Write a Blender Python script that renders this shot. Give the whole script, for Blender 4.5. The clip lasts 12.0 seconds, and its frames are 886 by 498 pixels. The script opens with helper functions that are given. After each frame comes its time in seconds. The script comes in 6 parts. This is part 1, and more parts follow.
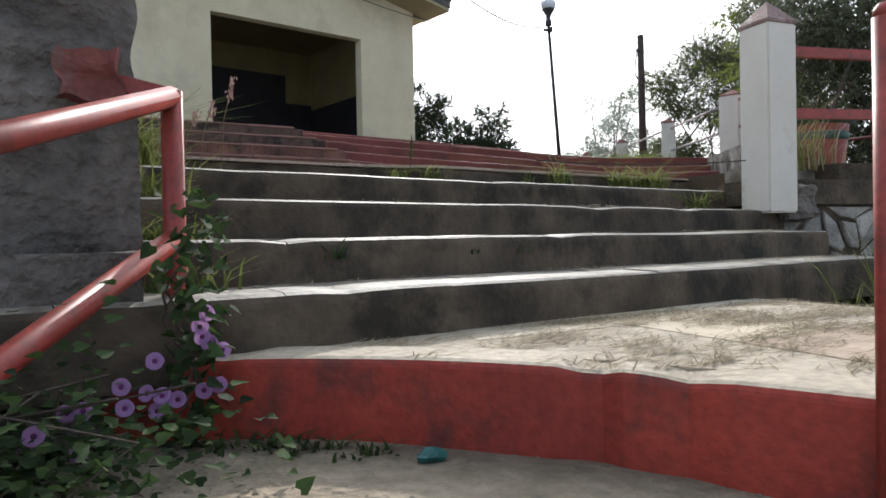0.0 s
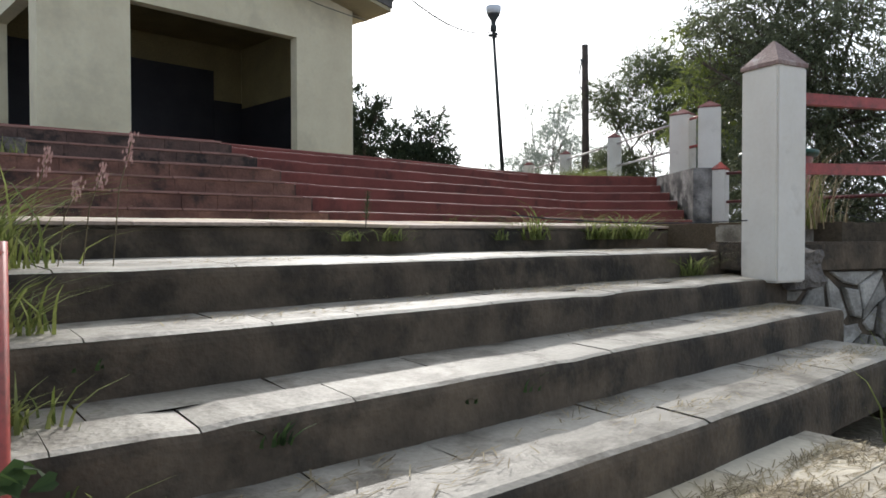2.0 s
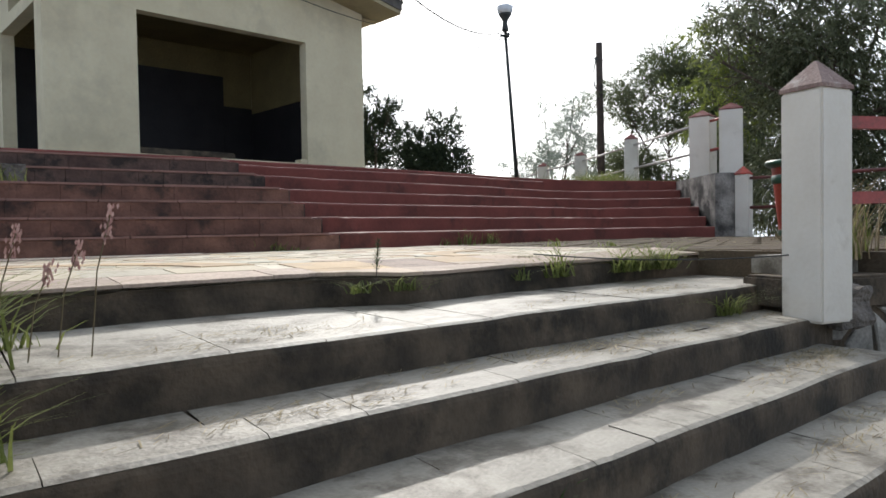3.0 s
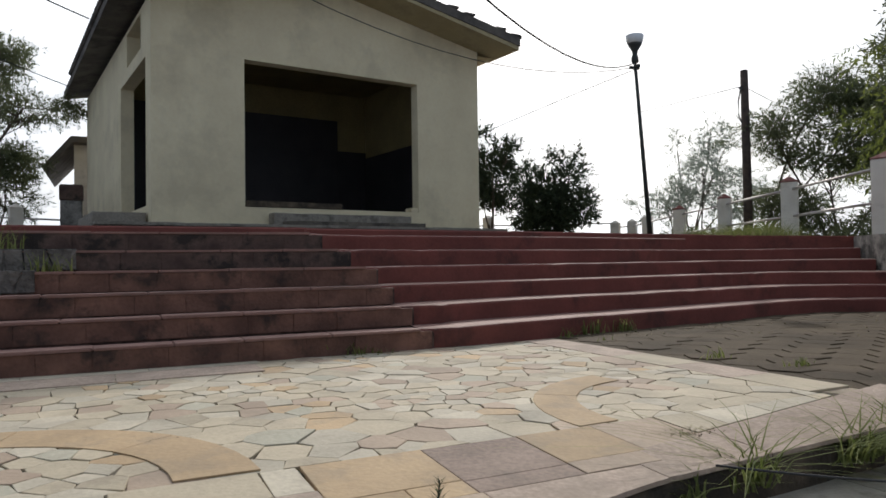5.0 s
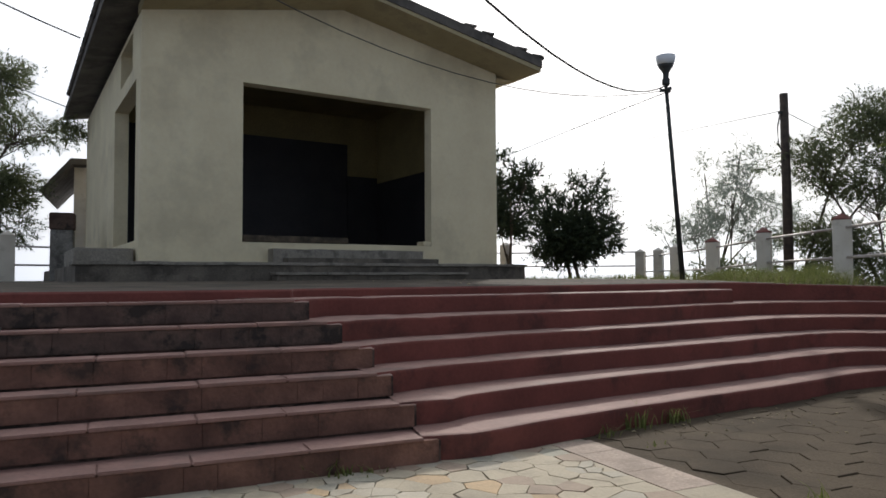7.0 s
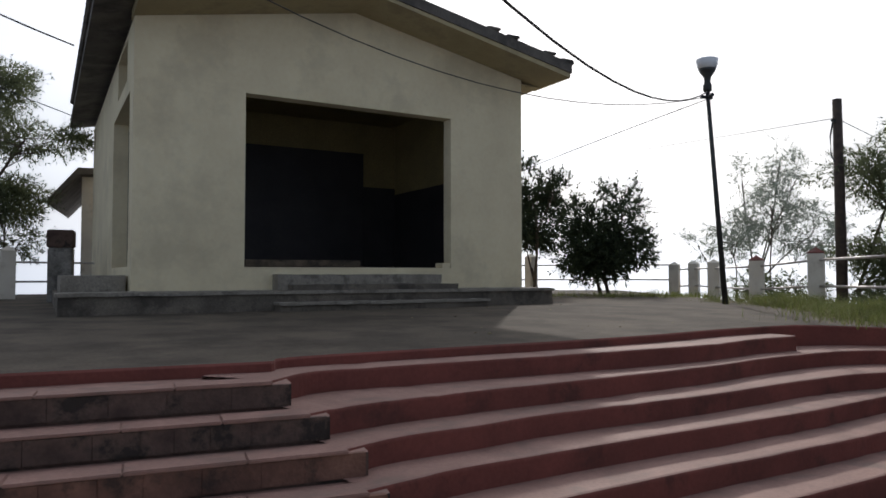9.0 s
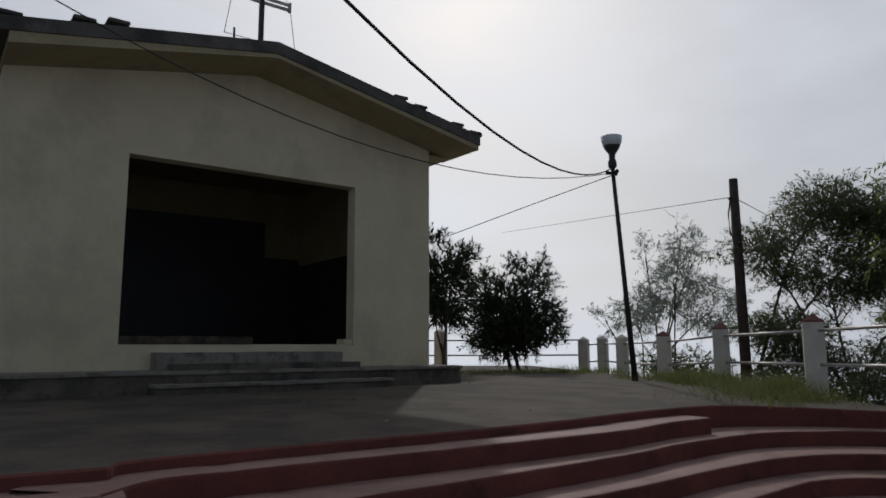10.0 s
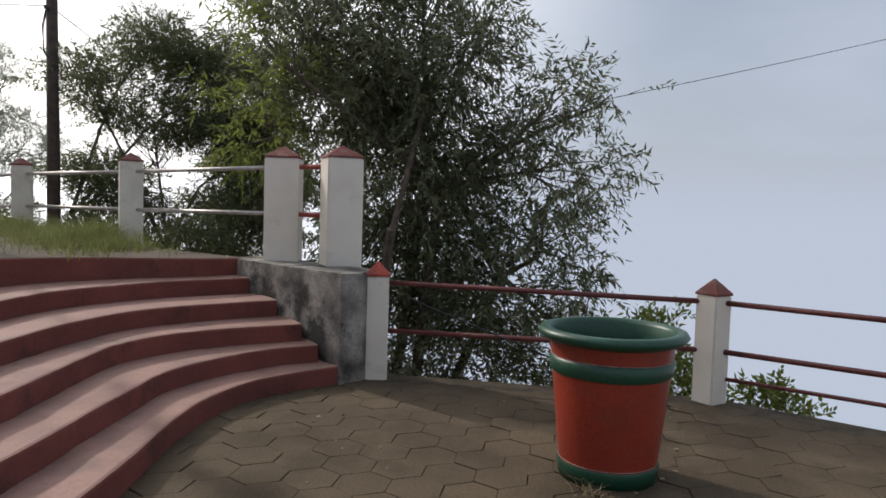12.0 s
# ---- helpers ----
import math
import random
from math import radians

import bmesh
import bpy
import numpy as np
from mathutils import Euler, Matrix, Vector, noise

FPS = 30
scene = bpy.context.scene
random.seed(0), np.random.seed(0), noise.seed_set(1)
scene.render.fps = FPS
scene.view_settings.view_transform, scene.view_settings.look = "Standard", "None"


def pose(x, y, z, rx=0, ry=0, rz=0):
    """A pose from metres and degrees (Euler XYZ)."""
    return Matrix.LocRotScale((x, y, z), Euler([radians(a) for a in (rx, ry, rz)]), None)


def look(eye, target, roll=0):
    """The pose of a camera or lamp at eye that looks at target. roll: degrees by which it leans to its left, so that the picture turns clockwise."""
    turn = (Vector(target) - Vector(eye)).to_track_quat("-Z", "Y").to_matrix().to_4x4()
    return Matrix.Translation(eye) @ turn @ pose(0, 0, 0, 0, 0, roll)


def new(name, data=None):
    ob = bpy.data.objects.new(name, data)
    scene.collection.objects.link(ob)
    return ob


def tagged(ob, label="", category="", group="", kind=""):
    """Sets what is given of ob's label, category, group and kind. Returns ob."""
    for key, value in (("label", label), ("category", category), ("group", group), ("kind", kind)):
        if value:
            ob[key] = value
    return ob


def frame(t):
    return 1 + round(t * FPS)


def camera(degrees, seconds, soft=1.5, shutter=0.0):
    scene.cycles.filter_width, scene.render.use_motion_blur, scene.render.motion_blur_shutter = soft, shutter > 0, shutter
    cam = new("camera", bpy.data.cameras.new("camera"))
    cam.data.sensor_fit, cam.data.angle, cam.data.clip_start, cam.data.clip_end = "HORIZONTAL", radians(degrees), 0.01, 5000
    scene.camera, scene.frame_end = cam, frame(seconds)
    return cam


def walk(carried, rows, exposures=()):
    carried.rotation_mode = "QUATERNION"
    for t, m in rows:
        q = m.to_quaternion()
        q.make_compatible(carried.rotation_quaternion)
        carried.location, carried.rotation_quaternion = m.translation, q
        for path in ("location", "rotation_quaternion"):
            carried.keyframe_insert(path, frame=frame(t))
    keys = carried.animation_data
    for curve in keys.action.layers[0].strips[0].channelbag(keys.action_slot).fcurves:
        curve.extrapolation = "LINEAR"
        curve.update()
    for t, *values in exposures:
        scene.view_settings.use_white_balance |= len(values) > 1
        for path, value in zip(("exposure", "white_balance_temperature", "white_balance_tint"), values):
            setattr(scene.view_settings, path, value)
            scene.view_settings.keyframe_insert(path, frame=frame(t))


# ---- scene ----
cam = camera(64.60, 12.0, soft=1.66)
ROWS = [
    (0.0, pose(-0.000, -0.000, -0.503, 89.35, 1.09, -31.19)),
    (0.5, pose(0.043, 0.167, -0.407, 89.14, 0.73, -33.13)),
    (1.0, pose(0.074, 0.323, -0.276, 89.56, -0.40, -36.16)),
    (1.5, pose(0.215, 0.508, -0.190, 86.79, 1.07, -36.85)),
    (2.0, pose(0.278, 0.732, -0.088, 88.91, 0.1, -36.72)),
    (2.5, pose(0.283, 0.838, 0.028, 88.82, 0.66, -36.70)),
    (4.5, pose(1.266, 1.739, 0.563, 88.71, 0.61, -28.36)),
    (5.0, pose(1.285, 2.100, 0.674, 91.15, 0.80, -25.67)),
    (5.5, pose(1.362, 2.412, 0.787, 90.25, 0.65, -24.02)),
    (6.0, pose(1.502, 2.634, 0.866, 90.03, 0.48, -26.88)),
    (6.5, pose(1.695, 2.899, 1.048, 91.52, 1.11, -26.35)),
    (7.0, pose(1.814, 3.112, 1.140, 92.37, 0.27, -24.37)),
    (9.0, pose(2.315, 4.053, 1.650, 92.12, 0.04, -22.42)),
    (9.5, pose(2.499, 4.268, 1.675, 99.00, 0.76, -24.68)),
    (10.0, pose(2.717, 4.562, 1.702, 98.10, 0.19, -29.51)),
    (10.5, pose(2.964, 4.844, 1.654, 92.25, -1.83, -46.48)),
    (11.0, pose(3.293, 5.079, 1.670, 91.66, -0.12, -55.59)),
    (11.5, pose(3.727, 5.272, 1.638, 90.64, -0.18, -67.62)),
    (12.0, pose(4.202, 5.444, 1.600, 86.61, -1.73, -80.80)),
]
EXPOSURES = [(0, 0.2, 6200, 11), (2.5, 0.18, 6250, 10), (4.5, -0.42, 6350, 10), (5.5, -0.65, 6400, 11), (7.0, -0.6, 6400, 11), (9.0, -0.72, 6300, 12), (9.5, -1.38, 6150, 11), (10.0, -1.72, 6150, 11), (10.5, -1.4, 6250, 11), (11.0, -1.04, 6300, 12), (11.5, -0.65, 6400, 12), (12, -0.27, 6620, 13)]
HAZE_FAR, HAZE_SUN = (6.0, 6.9, 8.3), (26.0, 26.3, 26.7)
walk(cam, ROWS, EXPOSURES)

# ---- sky and sun ----
SUN_YAW, SUN_EL = radians(-31.5), radians(32)
sun_dir = Vector((-math.sin(SUN_YAW) * math.cos(SUN_EL), math.cos(SUN_YAW) * math.cos(SUN_EL), math.sin(SUN_EL)))
sun = new("sun", bpy.data.lights.new("sun", "SUN"))
sun.data.energy, sun.data.angle, sun.data.color = 2.75, radians(1.2), (1.0, 0.94, 0.85)
sun.matrix_world = look(sun_dir * 50, (0, 0, 0))

world = bpy.data.worlds.new("hazy_sky")
scene.world = world
world.use_nodes = True
wn, wl = world.node_tree.nodes, world.node_tree.links
wn.clear()
w_out = wn.new("ShaderNodeOutputWorld")
w_bg = wn.new("ShaderNodeBackground")
w_sky = wn.new("ShaderNodeTexSky")
w_sky.sky_type, w_sky.sun_disc = "NISHITA", False
w_sky.sun_elevation, w_sky.sun_rotation = SUN_EL, -SUN_YAW
w_sky.air_density, w_sky.dust_density, w_sky.ozone_density = 1.2, 2.5, 1.5
# thin bright cloud veil and horizon haze over the clear sky
w_tc = wn.new("ShaderNodeTexCoord")
w_map = wn.new("ShaderNodeMapping")
w_map.inputs["Scale"].default_value = (1.2, 1.2, 3.0)
w_noise = wn.new("ShaderNodeTexNoise")
w_noise.inputs["Scale"].default_value, w_noise.inputs["Detail"].default_value = 1.6, 6
w_ramp = wn.new("ShaderNodeMapRange")
w_ramp.inputs["From Min"].default_value, w_ramp.inputs["From Max"].default_value = 0.35, 0.7
w_ramp.inputs["To Min"].default_value, w_ramp.inputs["To Max"].default_value = 0.55, 0.97
w_sep = wn.new("ShaderNodeSeparateXYZ")
w_low = wn.new("ShaderNodeMapRange")
w_low.interpolation_type = "SMOOTHSTEP"
w_low.inputs["From Min"].default_value, w_low.inputs["From Max"].default_value = -0.02, 0.32
w_low.inputs["To Min"].default_value, w_low.inputs["To Max"].default_value = 1.0, 0.0
w_max = wn.new("ShaderNodeMath")
w_max.operation = "MAXIMUM"
w_dot = wn.new("ShaderNodeVectorMath")
w_dot.operation = "DOT_PRODUCT"
w_dot.inputs[1].default_value = sun_dir
w_glow = wn.new("ShaderNodeMapRange")
w_glow.interpolation_type = "SMOOTHSTEP"
w_glow.inputs["From Min"].default_value, w_glow.inputs["From Max"].default_value = 0.43, 1.0
w_veil = wn.new("ShaderNodeMix")
w_veil.data_type = "RGBA"
w_veil.inputs[6].default_value, w_veil.inputs[7].default_value = (*HAZE_FAR, 1), (*HAZE_SUN, 1)
w_mix = wn.new("ShaderNodeMix")
w_mix.data_type = "RGBA"
wl.new(w_tc.outputs["Generated"], w_map.inputs[0])
wl.new(w_map.outputs[0], w_noise.inputs["Vector"])
wl.new(w_noise.outputs[0], w_ramp.inputs[0])
wl.new(w_tc.outputs["Generated"], w_sep.inputs[0])
wl.new(w_sep.outputs[2], w_low.inputs[0])
wl.new(w_low.outputs[0], w_max.inputs[0])
wl.new(w_ramp.outputs[0], w_max.inputs[1])
wl.new(w_tc.outputs["Generated"], w_dot.inputs[0])
wl.new(w_dot.outputs["Value"], w_glow.inputs[0])
wl.new(w_glow.outputs[0], w_veil.inputs[0])
wl.new(w_max.outputs[0], w_mix.inputs[0])
wl.new(w_sky.outputs[0], w_mix.inputs[6])
wl.new(w_veil.outputs[2], w_mix.inputs[7])
wl.new(w_mix.outputs[2], w_bg.inputs[0])
w_bg.inputs[1].default_value = 0.1
wl.new(w_bg.outputs[0], w_out.inputs[0])


# ---- materials ----
def material(name, base, dark, scale=6.0, fine=60.0, rough=0.85, bump=0.3, metal=0.0, stain=None, stain_scale=1.3,
             stain_amount=0.5, vary=0.0, island=False, height=0.01, stain_from=0.5, grain_amount=0.45, spec=0.5):
    """Two scales of variation, optional stains with a shape of their own, relief from both scales."""
    m = bpy.data.materials.new(name)
    m.use_nodes = True
    n, l = m.node_tree.nodes, m.node_tree.links
    b = n["Principled BSDF"]
    b.inputs["Roughness"].default_value, b.inputs["Metallic"].default_value = rough, metal
    b.inputs["Specular IOR Level"].default_value = spec
    tc = n.new("ShaderNodeNewGeometry")
    big, small = n.new("ShaderNodeTexNoise"), n.new("ShaderNodeTexNoise")
    big.inputs["Scale"].default_value, big.inputs["Detail"].default_value = scale, 5
    small.inputs["Scale"].default_value, small.inputs["Detail"].default_value = fine, 3
    for t in (big, small):
        l.new(tc.outputs["Position"], t.inputs["Vector"])
    mix = n.new("ShaderNodeMix")
    mix.data_type = "RGBA"
    mix.inputs[6].default_value, mix.inputs[7].default_value = (*dark, 1), (*base, 1)
    rng = n.new("ShaderNodeMapRange")
    rng.inputs["From Min"].default_value, rng.inputs["From Max"].default_value = 0.32, 0.66
    l.new(big.outputs[0], rng.inputs[0])
    l.new(rng.outputs[0], mix.inputs[0])
    grain = n.new("ShaderNodeMix")
    grain.data_type, grain.blend_type = "RGBA", "OVERLAY"
    grain.inputs[0].default_value = grain_amount
    l.new(mix.outputs[2], grain.inputs[6])
    l.new(small.outputs[0], grain.inputs[7])
    colour = grain.outputs[2]
    if stain:
        st = n.new("ShaderNodeTexNoise")
        st.inputs["Scale"].default_value, st.inputs["Detail"].default_value, st.inputs["Roughness"].default_value = stain_scale, 8, 0.65
        l.new(tc.outputs["Position"], st.inputs["Vector"])
        sr = n.new("ShaderNodeMapRange")
        sr.inputs["From Min"].default_value, sr.inputs["From Max"].default_value = stain_from, stain_from + 0.12
        sr.inputs["To Max"].default_value = stain_amount
        l.new(st.outputs[0], sr.inputs[0])
        sm = n.new("ShaderNodeMix")
        sm.data_type = "RGBA"
        sm.inputs[7].default_value = (*stain, 1)
        l.new(sr.outputs[0], sm.inputs[0])
        l.new(colour, sm.inputs[6])
        colour = sm.outputs[2]
    if vary:
        hsv = n.new("ShaderNodeHueSaturation")
        vr = n.new("ShaderNodeMapRange")
        vr.inputs["To Min"].default_value, vr.inputs["To Max"].default_value = 1 - vary, 1 + vary
        if island:
            l.new(tc.outputs["Random Per Island"], vr.inputs[0])
        else:
            oi = n.new("ShaderNodeObjectInfo")
            l.new(oi.outputs["Random"], vr.inputs[0])
        l.new(vr.outputs[0], hsv.inputs["Value"])
        l.new(colour, hsv.inputs["Color"])
        colour = hsv.outputs[0]
    l.new(colour, b.inputs["Base Color"])
    add = n.new("ShaderNodeMath")
    add.operation = "ADD"
    l.new(big.outputs[0], add.inputs[0])
    l.new(small.outputs[0], add.inputs[1])
    bp = n.new("ShaderNodeBump")
    bp.inputs["Strength"].default_value, bp.inputs["Distance"].default_value = bump, height
    l.new(add.outputs[0], bp.inputs["Height"])
    l.new(bp.outputs[0], b.inputs["Normal"])
    return m


def leaf_material(name, base, tip, trans=0.35, rough=0.78):
    """Leaves that let some light through, each a little different."""
    m = bpy.data.materials.new(name)
    m.use_nodes = True
    n, l = m.node_tree.nodes, m.node_tree.links
    b = n["Principled BSDF"]
    g = n.new("ShaderNodeNewGeometry")
    mix = n.new("ShaderNodeMix")
    mix.data_type = "RGBA"
    mix.inputs[6].default_value, mix.inputs[7].default_value = (*base, 1), (*tip, 1)
    l.new(g.outputs["Random Per Island"], mix.inputs[0])
    l.new(mix.outputs[2], b.inputs["Base Color"])
    b.inputs["Roughness"].default_value = rough
    b.inputs["Specular IOR Level"].default_value = 0.3
    tr = n.new("ShaderNodeBsdfTranslucent")
    l.new(mix.outputs[2], tr.inputs[0])
    ms = n.new("ShaderNodeMixShader")
    ms.inputs[0].default_value = trans
    l.new(b.outputs[0], ms.inputs[1])
    l.new(tr.outputs[0], ms.inputs[2])
    l.new(ms.outputs[0], n["Material Output"].inputs[0])
    return m


# weathered concrete, its colour also lowered for the shade on the grey risers
M_GREY = material("weathered_shaded_concrete", (0.135, 0.1, 0.065), (0.042, 0.032, 0.021), 4.5, 38, 0.92, 0.5, stain=(0.02, 0.017, 0.011), stain_scale=3.0, stain_amount=0.85, height=0.015, stain_from=0.5, grain_amount=0.25)
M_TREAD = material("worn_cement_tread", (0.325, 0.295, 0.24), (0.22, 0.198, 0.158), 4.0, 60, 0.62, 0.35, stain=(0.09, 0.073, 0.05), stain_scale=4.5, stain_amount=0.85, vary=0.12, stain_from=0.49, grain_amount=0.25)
M_WALLGREY = material("mouldy_render", (0.34, 0.32, 0.29), (0.16, 0.15, 0.135), 2.2, 30, 0.92, 0.7, stain=(0.05, 0.045, 0.04), stain_scale=3.5, stain_amount=0.7, height=0.02)
M_PIER = material("rough_pier_concrete", (0.25, 0.22, 0.19), (0.085, 0.073, 0.062), 6.0, 30, 0.95, 1.0, stain=(0.03, 0.026, 0.022), stain_scale=3.0, stain_amount=0.75, height=0.03, stain_from=0.48)
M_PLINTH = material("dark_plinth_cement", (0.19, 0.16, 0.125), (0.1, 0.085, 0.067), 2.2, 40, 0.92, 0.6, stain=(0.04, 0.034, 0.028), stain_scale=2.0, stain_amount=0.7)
M_MOULD = material("blackened_wall_render", (0.36, 0.33, 0.29), (0.08, 0.073, 0.065), 3.2, 40, 0.92, 0.5, stain=(0.02, 0.018, 0.016), stain_scale=1.9, stain_amount=0.92, height=0.01, stain_from=0.46)
M_RED = material("worn_red_paint", (0.205, 0.062, 0.048), (0.14, 0.045, 0.035), 2.0, 34, 0.8, 0.25, stain=(0.045, 0.026, 0.021), stain_scale=1.8, stain_amount=0.6, stain_from=0.54, grain_amount=0.2, spec=0.3)
M_REDTREAD = material("dusty_red_tread", (0.32, 0.18, 0.143), (0.235, 0.13, 0.103), 2.4, 40, 0.74, 0.25, stain=(0.14, 0.1, 0.08), stain_scale=2.5, stain_amount=0.5, stain_from=0.53, grain_amount=0.25)
M_BRICK = material("old_red_brick", (0.225, 0.112, 0.077), (0.095, 0.046, 0.033), 3.4, 40, 0.92, 0.6, stain=(0.026, 0.021, 0.017), stain_scale=3.2, stain_amount=0.8, vary=0.1, stain_from=0.52, grain_amount=0.25)
M_BRICKSOOT = material("sooty_brick", (0.19, 0.118, 0.09), (0.065, 0.039, 0.031), 3.4, 40, 0.92, 0.6, stain=(0.02, 0.017, 0.014), stain_scale=3.4, stain_amount=0.9, vary=0.12, stain_from=0.47, grain_amount=0.25)
M_KERB = material("scarlet_kerb_paint", (0.42, 0.055, 0.03), (0.28, 0.035, 0.022), 3.0, 40, 0.6, 0.3, stain=(0.06, 0.03, 0.025), stain_scale=4.5, stain_amount=0.6)
M_PLASTER = material("cream_plaster", (0.77, 0.67, 0.45), (0.69, 0.59, 0.39), 1.2, 14, 0.85, 0.05, stain=(0.45, 0.38, 0.25), stain_scale=0.7, stain_amount=0.4, grain_amount=0.12)
# the wall's cream darkened: shade under the eaves is in this colour
M_SOFFIT = material("shaded_cream_underside", (0.44, 0.365, 0.21), (0.36, 0.295, 0.165), 1.2, 20, 0.9, 0.08, stain=(0.2, 0.16, 0.1), stain_scale=1.2, stain_amount=0.5, grain_amount=0.12)
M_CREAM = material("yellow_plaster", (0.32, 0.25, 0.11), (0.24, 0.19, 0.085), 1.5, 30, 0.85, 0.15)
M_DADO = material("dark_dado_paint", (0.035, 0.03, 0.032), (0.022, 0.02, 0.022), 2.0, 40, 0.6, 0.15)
M_ROOF = material("sooty_roof_concrete", (0.15, 0.13, 0.11), (0.08, 0.07, 0.06), 2.0, 40, 0.9, 0.4, stain=(0.03, 0.028, 0.025), stain_scale=1.5, stain_amount=0.6)
M_WHITE = material("chalky_white_paint", (0.77, 0.715, 0.62), (0.68, 0.62, 0.525), 2.4, 40, 0.8, 0.12, stain=(0.36, 0.3, 0.22), stain_scale=3.4, stain_amount=0.35, stain_from=0.57, grain_amount=0.1)
M_CAP = material("dark_red_cap", (0.2, 0.055, 0.042), (0.14, 0.045, 0.036), 6.0, 60, 0.8, 0.3, stain=(0.34, 0.24, 0.2), stain_scale=7.0, stain_amount=0.3)
M_CAPPALE = material("worn_pinkish_cap", (0.3, 0.21, 0.175), (0.19, 0.115, 0.095), 6.0, 60, 0.75, 0.5, stain=(0.5, 0.43, 0.37), stain_scale=9.0, stain_amount=0.6, stain_from=0.55)
M_RAIL = material("red_gloss_rail", (0.36, 0.055, 0.038), (0.26, 0.038, 0.028), 9.0, 80, 0.45, 0.03, stain=(0.1, 0.035, 0.02), stain_scale=14.0, stain_amount=0.5)
M_RAILDARK = material("dark_maroon_rail", (0.15, 0.03, 0.026), (0.1, 0.022, 0.02), 9.0, 80, 0.5, 0.03, stain=(0.06, 0.025, 0.018), stain_scale=14.0, stain_amount=0.5)
M_STEEL = material("bare_steel_rail", (0.5, 0.47, 0.45), (0.35, 0.3, 0.28), 9.0, 80, 0.4, 0.1, metal=0.5)
M_DARKMETAL = material("dark_green_metal", (0.05, 0.055, 0.05), (0.03, 0.03, 0.03), 8.0, 80, 0.55, 0.1, metal=0.3)
M_LAMP = material("milky_lamp_glass", (0.75, 0.76, 0.78), (0.65, 0.66, 0.68), 4.0, 40, 0.25, 0.02)
M_WOOD = material("tarred_pole_wood", (0.085, 0.06, 0.045), (0.04, 0.03, 0.024), 8.0, 90, 0.9, 0.6)
M_CABLE = material("black_cable", (0.03, 0.03, 0.03), (0.02, 0.02, 0.02), 8.0, 80, 0.7, 0.05)
M_PLAZA = material("brown_plaza_cement", (0.135, 0.108, 0.081), (0.082, 0.067, 0.051), 1.4, 40, 0.9, 0.4, stain=(0.048, 0.04, 0.032), stain_scale=1.2, stain_amount=0.6, stain_from=0.48, spec=0.2)
M_DIRT = material("dry_dirt", (0.34, 0.28, 0.2), (0.2, 0.16, 0.11), 2.0, 30, 0.95, 0.8, stain=(0.1, 0.1, 0.05), stain_scale=1.8, stain_amount=0.5, height=0.03)
M_JOINT = material("paving_joint_dirt", (0.1, 0.08, 0.056), (0.05, 0.04, 0.029), 6.0, 40, 0.95, 0.6, spec=0.15)
M_SLABJOINT = material("earthy_mortar", (0.45, 0.37, 0.27), (0.2, 0.16, 0.115), 4.0, 40, 0.95, 0.6)
M_PINKSLAB = material("pinkish_cement_slab", (0.45, 0.345, 0.265), (0.36, 0.27, 0.205), 3.0, 50, 0.8, 0.25, stain=(0.24, 0.185, 0.135), stain_scale=2.5, stain_amount=0.55, vary=0.12)
M_BROWNSLAB = material("brown_flag_slab", (0.29, 0.205, 0.155), (0.22, 0.155, 0.115), 3.0, 50, 0.8, 0.25, stain=(0.14, 0.105, 0.08), stain_scale=2.5, stain_amount=0.5, vary=0.08)
M_PLATFORM = material("straw_dusted_cement", (0.5, 0.43, 0.32), (0.36, 0.31, 0.23), 2.5, 40, 0.85, 0.35, stain=(0.2, 0.165, 0.11), stain_scale=2.2, stain_amount=0.55, stain_from=0.54)
M_STONES = [material("flagstone_" + w, c, tuple(v * 0.82 for v in c), 2.5, 45, 0.8, 0.3, stain=(0.27, 0.22, 0.16), stain_scale=4.0, stain_amount=0.35, vary=0.15, grain_amount=0.15)
            for w, c in (("cream", (0.53, 0.445, 0.31)), ("white", (0.57, 0.5, 0.375)), ("ochre", (0.53, 0.37, 0.205)), ("pink", (0.46, 0.345, 0.245)), ("green", (0.46, 0.425, 0.32)))]
M_PAVER = material("grey_hex_paver", (0.116, 0.087, 0.056), (0.075, 0.056, 0.036), 1.6, 60, 0.88, 0.4, stain=(0.045, 0.034, 0.022), stain_scale=1.1, stain_amount=0.5, vary=0.06, spec=0.15)
M_PAVERS = material("grey_hex_pavers", (0.116, 0.087, 0.056), (0.075, 0.056, 0.036), 1.6, 60, 0.88, 0.4, stain=(0.045, 0.034, 0.022), stain_scale=1.1, stain_amount=0.5, vary=0.06, island=True, spec=0.15)
M_RUBBLE = material("rubble_stone", (0.4, 0.375, 0.33), (0.22, 0.205, 0.178), 7.0, 50, 0.9, 0.6, stain=(0.09, 0.08, 0.066), stain_scale=5.0, stain_amount=0.5, vary=0.3)
M_POTRED = material("orange_red_pot", (0.31, 0.036, 0.017), (0.23, 0.028, 0.014), 3.0, 50, 0.4, 0.12, stain=(0.18, 0.055, 0.032), stain_scale=5.0, stain_amount=0.35)
M_POTGREEN = material("green_pot_band", (0.013, 0.075, 0.042), (0.01, 0.052, 0.03), 3.0, 50, 0.4, 0.12)
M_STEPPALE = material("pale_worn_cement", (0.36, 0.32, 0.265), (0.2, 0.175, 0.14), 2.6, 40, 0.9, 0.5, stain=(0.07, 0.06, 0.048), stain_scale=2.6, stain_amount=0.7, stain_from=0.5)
M_SCRAP = material("teal_plastic", (0.02, 0.13, 0.11), (0.015, 0.09, 0.08), 9.0, 60, 0.5, 0.2)
